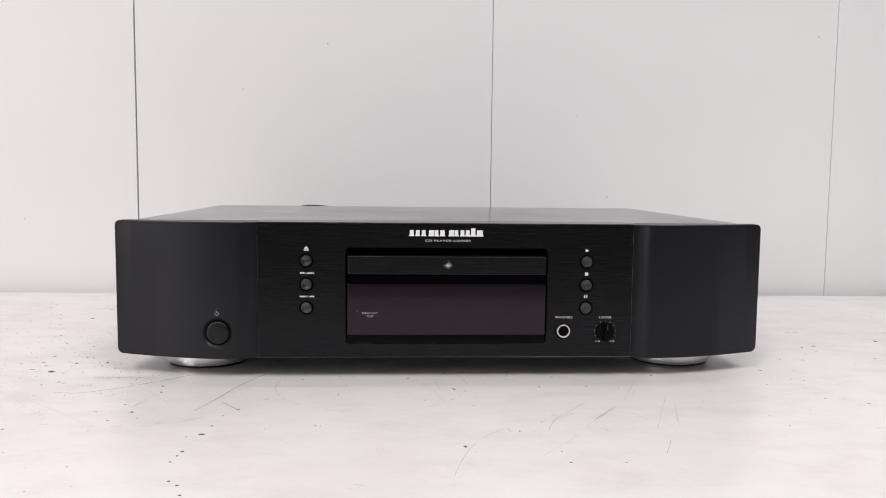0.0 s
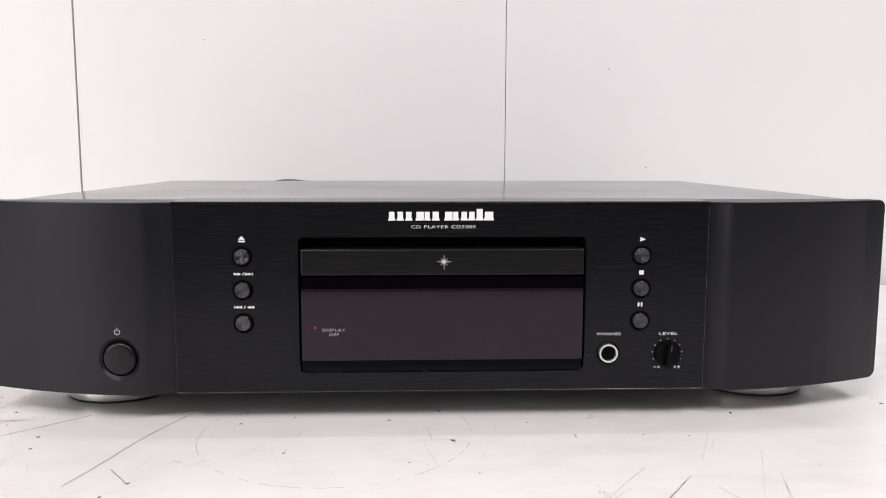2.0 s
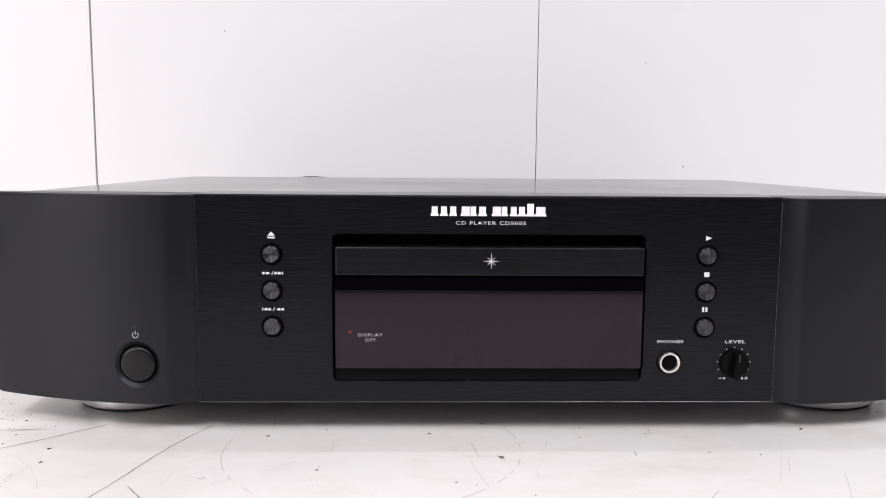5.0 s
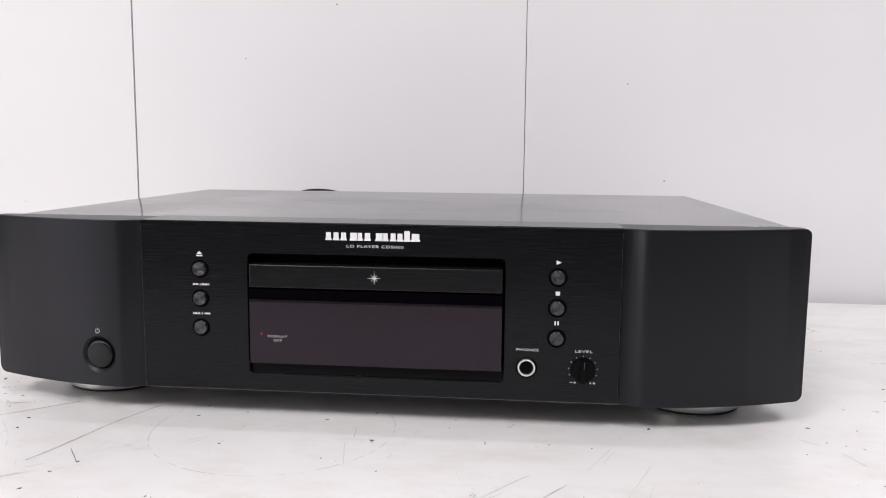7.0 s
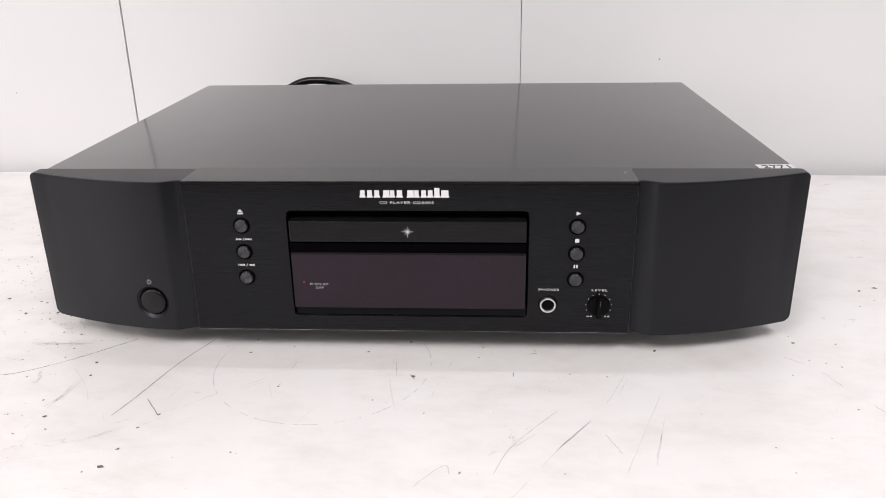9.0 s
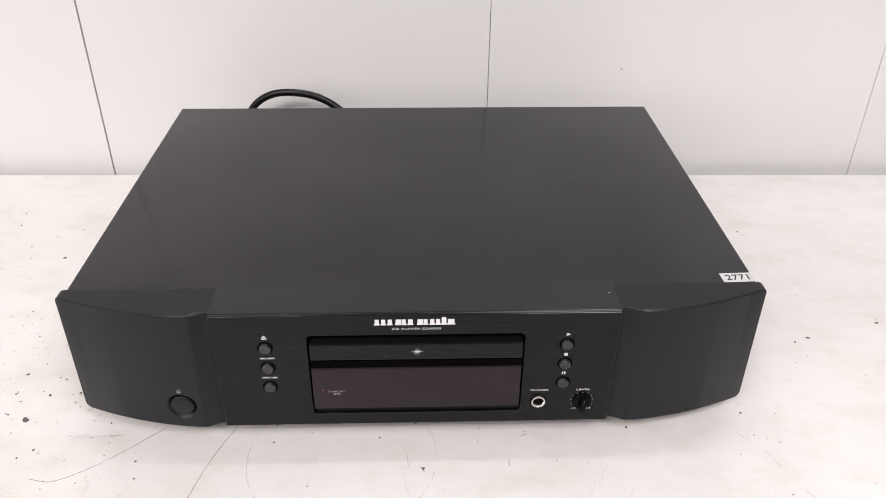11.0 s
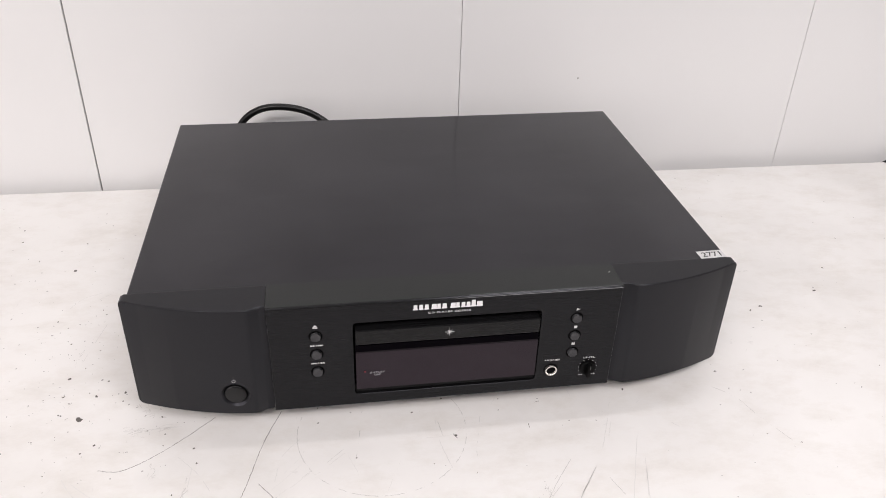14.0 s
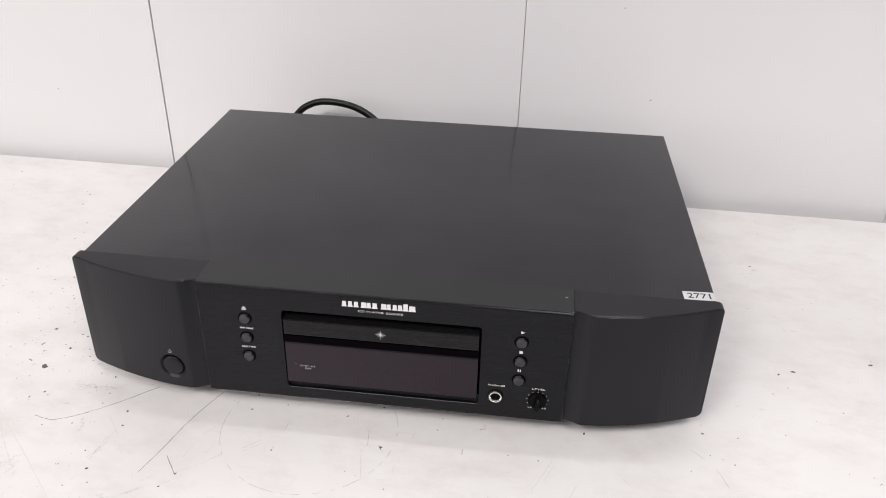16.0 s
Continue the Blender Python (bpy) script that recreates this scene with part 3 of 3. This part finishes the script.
def build_cheek(player, side):
    z0, z1, back, b, rake = CHEEK_FOOT, CHEEK_TOP, SEAM_Y, 0.0006, 0.0006
    xs = [0.1242 + 0.0178 * i / 30 for i in range(31)] + [0.1440 + 0.0720 * i / 22 for i in range(23)]
    xs += [0.216 + 0.004 * math.sin(radians(a)) for a in (15, 30, 45, 60, 75, 85, 90)]

    def across(x):
        """Both ends stand 0.2203 m out from the middle of the cover, whatever the fascia's offset."""
        return CX + side * x - (0.0009 * (x - 0.1242) / 0.0958 if side < 0 else 0.0)

    loops = []
    for x in xs:
        inset = 0.0
        if x > 0.216:
            k = min(1.0, (x - 0.216) / 0.004)
            inset = 0.0036 * (1 - math.sqrt(max(0.0, 1 - k * k)))
        lean = rake * math.sin(math.pi * min(1.0, max(0.0, (x - 0.1355) / 0.0845)))
        loops.append([(across(x), y + (lean if z < 0.05 and y < 0.026 else 0.0), z) for y, z in rrect(y_cheek(x), back, z0 + inset, z1 - inset * 0.8, b, 3)])
    panel = smooth(part("end_panel", loft(loops), M_CHEEK, player, "satin black curved end panel"), 14)
    if side < 0:
        seat, tilt = power_seat()
        bore(panel, turned([(0.0003, -0.0040), (0.0084, -0.0040), (0.0084, -0.0016), (0.0103, 0.0), (0.0115, 0.0010), (0.0003, 0.0010)], 56, "y"), pose(POWER_X, seat, POWER_Z, 0, 0, -tilt))
    # the polished chamfer that runs along the top edge
    line = []
    for x in xs:
        if x < 0.2162:
            y = y_cheek(x)
            line.append([(across(x), v, w) for v, w in ((y - 0.00006, z1 - 0.0009), (y + 0.0009, z1 + 0.00006), (y + 0.0009, z1 - 0.0005), (y + 0.0006, z1 - 0.0009))])
    smooth(part("top_chamfer", loft(line), M_EDGE, panel, "polished black chamfer along the top edge"), 30)
    return panel


def plate_flat(x0, x1, y0, y1, z0, z1):
    return box(x0, x1, y0, y1, z0, z1, 0.00012)


def build_front(player):
    """The flat centre of the fascia with the rounded opening for tray and display."""
    ox0, ox1, oz0, oz1 = CX - 0.1240, CX + 0.1240, 0.0144, 0.1036
    ix0, ix1, iz0, iz1 = -0.0660, 0.0668, 0.0238, 0.0872

    def outer(y, i):
        return [(x, y, z) for x, z in rrect(ox0 + i, ox1 - i, oz0 + i, oz1 - i, 0.0006, 4)]

    def inner(y, i):
        return [(x, y, z) for x, z in rrect(ix0 + i, ix1 - i, iz0 + i, iz1 - i, 0.0024 - i, 4)]

    loops = [outer(SEAM_Y, 0), outer(0.0036, 0), outer(0.0035, 0.0006), outer(0.0031, 0.0006), outer(0.0030, 0), outer(0.0006, 0), outer(0.0, 0.0005), inner(0.0, -0.0003), inner(0.0003, 0), inner(0.0120, 0)]
    panel = smooth(part("centre_panel", loft(loops), M_FRONT, player, "brushed black metal centre panel"), 30)

    def rim(y, i):
        return [(x, y, z) for x, z in rrect(ox0 + i, ox1 - i, oz0 + i, oz1 - 0.0018, 0.0003, 4)]

    part("bevel", loft([rim(0.0009, 0.0004), rim(0.0008, -0.00006), rim(-0.00006, 0.0005), rim(0.0003, 0.0009)], False, False), M_BEVEL, panel, "bright cut bevel round the plate")
    return panel, (ix0, ix1, iz0, iz1)


def disc(x, z, r, y, n=12):
    return slab([(x + r * math.cos(2 * math.pi * i / n), z + r * math.sin(2 * math.pi * i / n)) for i in range(n)], y)


def rect(x0, x1, z0, z1, y):
    return slab([(x0, z0), (x1, z0), (x1, z1), (x0, z1)], y)


def tri(x, z, w, h, y, way=1):
    return slab([(x - way * w / 2, z - h / 2), (x + way * w / 2, z), (x - way * w / 2, z + h / 2)], y)


PRINT_Y = -0.00025


def build_prints(panel):
    y = PRINT_Y
    # wordmark: plain slab bars in place of the maker's name
    marks = [(-0.0231, 0.0025), (-0.0192, 0.0025), (-0.0153, 0.0025), (-0.0101, 0.0034), (-0.0069, 0.0023), (-0.0030, 0.0028), (0.0030, 0.0034),
             (0.0062, 0.0023), (0.0101, 0.0025), (0.0136, 0.0025), (0.0172, 0.0028), (0.0215, 0.0039)]
    base, top = 0.0951, 0.0991
    for i, (x, w) in enumerate(marks):
        h, foot = top + (0.0013 if i == 10 else 0.0), w / 2 + 0.0004
        part("emblem_bar", slab([(x - foot, base), (x + foot, base), (x + foot, base + 0.0008), (x + w / 2, base + 0.0011), (x + w / 2, h), (x - w / 2, h),
                                 (x - w / 2, base + 0.0011), (x - foot, base + 0.0008)], y - 0.0001, 0.0004), M_MARK, panel, "raised silver-white bar")
    lettering("model_words", "CD PLAYER CD5005", 0.0296, 0.0014, M_PRINT, panel, (0.0006, y, 0.0922), spacing=1.15)
    # left column symbols
    e = [slab([(-0.0915 - 0.0016, 0.0864), (-0.0915 + 0.0016, 0.0864), (-0.0915, 0.0882)], y), rect(-0.0931, -0.0899, 0.0853, 0.0860, y)]
    part("eject_symbol", join(e), M_PRINT, panel)
    cx = -0.0912
    z = 0.0706
    bits = [tri(cx - 0.0033, z, 0.0017, 0.0014, y), tri(cx - 0.0017, z, 0.0017, 0.0014, y),
            slab([(cx - 0.0005, z - 0.0008), (cx - 0.0002, z - 0.0008), (cx + 0.0005, z + 0.0008), (cx + 0.0002, z + 0.0008)], y),
            tri(cx + 0.0017, z, 0.0017, 0.0014, y), tri(cx + 0.0033, z, 0.0017, 0.0014, y), rect(cx + 0.0042, cx + 0.0045, z - 0.0007, z + 0.0007, y)]
    part("forward_symbol", join(bits), M_PRINT, panel)
    z = 0.0552
    bits = [rect(cx - 0.0045, cx - 0.0042, z - 0.0007, z + 0.0007, y), tri(cx - 0.0033, z, 0.0017, 0.0014, y, -1), tri(cx - 0.0017, z, 0.0017, 0.0014, y, -1),
            slab([(cx - 0.0001, z - 0.0008), (cx + 0.0002, z - 0.0008), (cx + 0.0009, z + 0.0008), (cx + 0.0006, z + 0.0008)], y),
            tri(cx + 0.0022, z, 0.0017, 0.0014, y, -1), tri(cx + 0.0038, z, 0.0017, 0.0014, y, -1)]
    part("back_symbol", join(bits), M_PRINT, panel)
    # right column symbols
    part("play_symbol", tri(0.0934, 0.0862, 0.0026, 0.0022, y), M_PRINT, panel)
    part("stop_symbol", rect(0.0920, 0.0942, 0.0696, 0.0716, y), M_PRINT, panel)
    part("pause_symbol", join([rect(0.0918, 0.0926, 0.0545, 0.0565, y), rect(0.0932, 0.0940, 0.0545, 0.0565, y)]), M_PRINT, panel)
    lettering("phones_word", "PHONES", 0.0112, 0.0013, M_PRINT, panel, (0.0786, y, 0.0415), spacing=1.1)
    lettering("level_word", "LEVEL", 0.0088, 0.0013, M_PRINT, panel, (0.1068, y, 0.0415), spacing=1.1)
    for i in range(9):
        a = radians(90 + (i - 4) * 28)
        part("dial_dot", disc(0.1066 + 0.0071 * math.cos(a), 0.0319 + 0.0071 * math.sin(a), 0.00024, y, 8), M_PRINT, panel)
    for x in (0.1027, 0.1105):
        part("dial_dot", disc(x, 0.0253, 0.00048, y, 10), M_PRINT, panel)
    part("minus_symbol", rect(0.1002, 0.1016, 0.0252, 0.0255, y), M_PRINT, panel)
    part("plus_symbol", join([rect(0.1116, 0.1130, 0.0252, 0.0255, y), rect(0.11215, 0.11245, 0.0246, 0.0261, y - 0.00003)]), M_PRINT, panel)


def build_tray(player, opening):
    ix0, ix1, iz0, iz1 = opening
    part("recess", plate(ix0 + 0.0001, ix1 - 0.0001, iz0 + 0.0001, iz1 - 0.0001, 0.0105, 0.0118, 0.0022), M_RECESS, player, "black recess behind the tray")
    door = part("disc_tray_door", plate(ix0 + 0.0013, ix1 - 0.0011, 0.0700, 0.0822, -0.0024, 0.0104, 0.0007, 0.0007), M_TRAY, player, "black disc tray front with bevelled edge")
    # star with four long and four short points
    pts = []
    for i in range(16):
        a = radians(90 + i * 22.5)
        r = 0.00052 if i % 2 else (0.0036 if i % 4 == 0 else 0.0026)
        pts.append((0.0008 + r * math.cos(a), 0.0763 + r * math.sin(a)))
    part("star_emblem", slab(pts, -0.00265), M_PRINT, door, "small silver eight-pointed star")
    # black plate set in the slot, its colour gives the shade there
    part("slot_shade", plate(ix0 + 0.0006, ix1 - 0.0006, 0.0688, 0.0702, 0.0060, 0.0104, 0.0003), M_RECESS, player, "black plate standing in for shade in the slot under the tray")
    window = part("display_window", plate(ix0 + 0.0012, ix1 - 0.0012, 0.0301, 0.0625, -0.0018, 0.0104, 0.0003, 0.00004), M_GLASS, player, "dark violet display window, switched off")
    # the tray door's shade on the window, painted as two fixed strips
    part("door_shade", plate(ix0 + 0.0012, ix1 - 0.0012, 0.06372, 0.0690, -0.0018, 0.0104, 0.0003, 0.00004), M_DOORSHADE, window, "near-black violet band, the tray door's shade put into colour")
    part("door_shade_edge", plate(ix0 + 0.0012, ix1 - 0.0012, 0.06252, 0.0637, -0.0018, 0.0104, 0.0003, 0.00004), M_SOFTSHADE, window, "half-tone violet strip, soft lower edge of that painted shade")
    lettering("display_word", "DISPLAY", 0.0104, 0.0013, M_PRINTDIM, window, (-0.0500, -0.0020, 0.0446), spacing=1.15)
    lettering("off_word", "OFF", 0.0044, 0.0013, M_PRINTDIM, window, (-0.0500, -0.0020, 0.0424), spacing=1.15)
    part("red_lamp", disc(-0.0586, 0.0457, 0.00075, -0.0020, 14), M_RED, window, "tiny red indicator lamp")
    # sloping ledge under the window
    x0, x1 = ix0 + 0.0004, ix1 - 0.0004
    sect = ((0.0104, 0.0240), (0.0024, 0.0240), (0.0026, 0.0250), (0.0034, 0.0293), (0.0104, 0.0297))
    part("display_ledge", loft([[(x0, yy, zz) for yy, zz in sect], [(x1, yy, zz) for yy, zz in sect]]), M_LEDGE, player, "black ledge under the display")


def build_controls(player):
    ring0 = cap0 = None
    for x in (-0.0915, 0.0930):
        for z in (0.0787, 0.0632, 0.0478):
            if cap0 is None:
                cap0 = smooth(part("push_button", turned([(0.0035, 0.0), (0.0035, 0.0014), (0.0034, 0.0018), (0.0032, 0.0020), (0.0030, 0.00198), (0.0003, 0.0017)], 48, "y"), M_BUTTON,
                                   player, "small round black spun-metal button"), 30)
                cap0.location = (x, 0, z)
                ring0 = smooth(part("button_ring", turned([(0.0048, -0.0002), (0.0048, 0.0001), (0.0046, 0.00030), (0.0040, 0.0002), (0.0038, 0.0001), (0.0034, 0.0001)], 40, "y"),
                                    M_RECESS, cap0, "black ring"), 40)
            else:
                c = new("push_button", cap0.data)
                c.parent, c.location, c["label"] = player, (x, 0, z), cap0["label"]
                r = new("button_ring", ring0.data)
                r.parent, r["label"] = c, ring0["label"]
    # power button in a countersunk hole in the bowed end panel
    seat, tilt = power_seat()
    power = smooth(part("power_button", turned([(0.0077, -0.0030), (0.0078, -0.0014), (0.0077, -0.0010), (0.0074, -0.0006), (0.0068, -0.0003), (0.0060, -0.0002), (0.0003, -0.0002)], 56, "y"),
                        M_POWER, player, "round black power button"), 40)
    power.matrix_basis = pose(POWER_X, seat, POWER_Z, 0, 0, -tilt)
    # the hole's floor is coloured black for the shade round the button
    part("groove", turned([(0.0085, -0.0034), (0.0085, -0.0026), (0.0070, -0.0026)], 48, "y"), M_RECESS, power, "black floor of the groove round the button, shade put into colour")
    bits = []
    for i in range(18):
        a0, a1 = radians(125 + i * 290 / 18), radians(125 + (i + 1) * 290 / 18)
        o, q = 0.0014, 0.0011
        bits.append(slab([(o * math.cos(a0), o * math.sin(a0)), (o * math.cos(a1), o * math.sin(a1)), (q * math.cos(a1), q * math.sin(a1)), (q * math.cos(a0), q * math.sin(a0))], -0.00035))
    bits.append(rect(-0.00016, 0.00016, 0.0002, 0.0017, -0.00035))
    sym = part("power_symbol", join(bits), M_PRINTDIM, power)
    sym.location = (0, 0, 0.0130)
    part("standby_lamp", rect(-0.0006, 0.0006, 0.0156, 0.0168, -0.00035), M_RUBBER, power, "small dark standby lamp")
    # headphone socket
    jack = smooth(part("headphone_socket", turned([(0.0048, 0.0), (0.0048, 0.0012), (0.0044, 0.0018), (0.0036, 0.0018), (0.0031, 0.0012), (0.0030, 0.0006)], 40, "y"), M_CHROME, player,
                       "chrome ringed headphone socket"), 40)
    jack.location = (0.0783, 0, 0.0324)
    part("socket_collar", turned([(0.0054, -0.0001), (0.0054, 0.0003), (0.0050, 0.0006), (0.0047, 0.0004)], 40, "y"), M_RECESS, jack, "gloss black collar")
    # no hole is cut: a flat black disc paints the socket's dark inside
    part("socket_hole_shade", turned([(0.00305, 0.0005), (0.00305, 0.0008), (0.0003, 0.0008)], 32, "y"), M_RECESS, jack, "flat black disc, the socket hole's shade put into colour")
    # level knob with a finger bar
    knob = smooth(part("level_knob", turned([(0.0062, 0.0), (0.0062, 0.0008), (0.0060, 0.0016), (0.0056, 0.0020), (0.0003, 0.0018)], 44, "y"), M_KNOB, player, "round black level knob"), 40)
    knob.matrix_basis = pose(0.1066, 0, 0.0319, 0, 4, 0)
    smooth(part("finger_bar", plate(-0.0015, 0.0015, -0.0058, 0.0058, -0.0058, -0.0016, 0.0010, 0.0005), M_KNOB, knob), 25)
    part("pointer_line", rect(-0.0002, 0.0002, 0.0020, 0.0052, -0.0061), M_FAINTLINE, knob, "fine pale pointer line")


def build_feet(player):
    silver = pad = None
    for x, y in ((-0.168, 0.0585), (0.1705, 0.0590), (-0.168, 0.280), (0.168, 0.280)):
        if silver is None:
            silver = smooth(part("foot", turned([(0.0265, 0.0016), (0.0284, 0.0017), (0.0288, 0.0021), (0.0290, 0.0030), (0.0290, 0.0060), (0.0290, 0.0112), (0.0270, 0.0125), (0.0200, 0.0138)], 64), M_SILVER,
                                 player, "turned silver metal foot"), 30)
            silver.location = (x, y, 0)
            pad = part("foot_pad", turned([(0.0262, 0.0), (0.0276, 0.0003), (0.0276, 0.0018)], 48), M_RUBBER, silver, "black rubber pad")
        else:
            f = new("foot", silver.data)
            f.parent, f.location, f["label"] = player, (x, y, 0), silver["label"]
            p = new("foot_pad", pad.data)
            p.parent, p["label"] = f, pad["label"]


def build_player():
    player = thing("cd_player", "black disc player with curved ends standing on white table", "cd player")
    # folded steel cover: rounded long edges, then the plate behind
    x0, x1, y0, y1, z0, z1, r = -0.2163, 0.2170, SEAM_Y + 0.0006, 0.3225, 0.0200, COVER_TOP, 0.0014
    loops = [[(x, y, z) for x, z in rrect(x0, x1, z0, z1, r, 4)] for y in (y0, y1)]
    smooth(part("top_cover", loft(loops), M_COVER, player, "folded black steel cover, faintly rubbed"), 40)
    part("chassis", box(-0.2110, 0.2120, SEAM_Y + 0.0008, 0.3210, 0.0140, 0.0205, 0.0006), M_COVER, player)
    part("rear_panel", plate(-0.2130, 0.2140, 0.0150, 0.1000, 0.3223, 0.3240, 0.0010), M_COVER, player)
    build_cheek(player, -1)
    build_cheek(player, 1)
    panel, opening = build_front(player)
    build_prints(panel)
    part("top_lip", plate_flat(CX - 0.1239, CX + 0.1239, 0.0014, SEAM_Y, 0.1034, 0.10372), M_LIP, panel, "satin black top face")
    part("edge_line", loft([[(x, y, z) for y, z in ((-0.0002, 0.1024), (-0.0001, 0.1025), (0.0013, 0.1037), (0.0013, 0.1024))] for x in (CX - 0.1236, CX + 0.1236)]), M_EDGE, panel,
         "polished black chamfer along the top edge")
    build_tray(player, opening)
    build_controls(player)
    build_feet(player)
    build_dust(player)
    return player


def build_dust(player):
    """Pale dust on the cover and a nick in the fascia's top."""
    rng = random.Random(3)
    cover = next(o for o in player.children if o.name.startswith("top_cover"))
    bits = []
    for _ in range(26):
        x, y, r = rng.uniform(-0.20, 0.20), rng.uniform(0.040, 0.315), rng.uniform(0.00015, 0.0003)
        bits.append(loft([[(u, v, z) for u, v in blob(rng, x, y, r, r, 6)] for z in (COVER_TOP - 0.0001, COVER_TOP + 0.00008)]))
    part("dust", join(bits), M_DUST, cover, "pale specks of dust")["kind"] = "stuff"
    panel = next(o for o in player.children if o.name.startswith("centre_panel"))
    nick = loft([[(u, v, z) for u, v in blob(rng, 0.1198, 0.0185, 0.0011, 0.00035, 8)] for z in (0.1036, 0.10384)])
    part("nick", nick, M_DUST, panel, "tiny pale nick")


def build_label():
    """Stock label on the cover, behind the seam of the end panel."""
    o = part("number_label", box(-0.0102, 0.0102, -0.0050, 0.0050, 0.0, 0.00015, 0.00006), M_LABEL)
    tagged(o, "small white paper label printed with a number, stuck on cover", "label")
    o.matrix_basis = pose(0.2062, 0.0358, COVER_TOP + 0.00003, 0, 0, 2)
    lettering("printed_number", "2771", 0.0150, 0.0060, M_INK, o, (0, 0, 0.00020), flat=True, bold=0.008)


def tube(name, points, r, mat, label, category):
    cu = bpy.data.curves.new(name, "CURVE")
    cu.dimensions, cu.bevel_depth, cu.bevel_resolution, cu.use_fill_caps = "3D", r, 5, True
    pts = spline(points, 10)
    sp = cu.splines.new("POLY")
    sp.points.add(len(pts) - 1)
    for q, p in zip(sp.points, pts):
        q.co = (*p, 1)
    tmp = new("tmp", cu)
    me = bpy.data.meshes.new_from_object(tmp.evaluated_get(bpy.context.evaluated_depsgraph_get()))
    bpy.data.objects.remove(tmp)
    me.materials.clear()
    me.materials.append(mat)
    for f in me.polygons:
        f.use_smooth = True
    o = new(name, me)
    return tagged(o, label, category)


def build_cables():
    tube("power_cable", ((-0.1905, 0.3665, 0.00526), (-0.1796, 0.3705, 0.04585), (-0.1628, 0.3735, 0.08010), (-0.1451, 0.3735, 0.09445), (-0.1234, 0.3735, 0.09802), (-0.09686, 0.3725, 0.09349),
                         (-0.07419, 0.3685, 0.08120), (-0.05359, 0.3485, 0.06704), (-0.04618, 0.3245, 0.05866)), 0.0036, M_CABLE, "thick black mains cable looping behind player", "cable")
    tube("loose_cable", ((0.5872, 0.376, -0.04925), (0.6027, 0.3755, -0.01331), (0.6204, 0.375, 0.0006685), (0.6462, 0.3735, 0.008157), (0.6962, 0.3695, 0.009025), (0.756, 0.3615, 0.00385)), 0.0030, M_CABLE,
         "black cable coming up behind the table", "cable")


build_room()
build_marks_on_wall()
build_table()
build_player()
build_label()
build_cables()
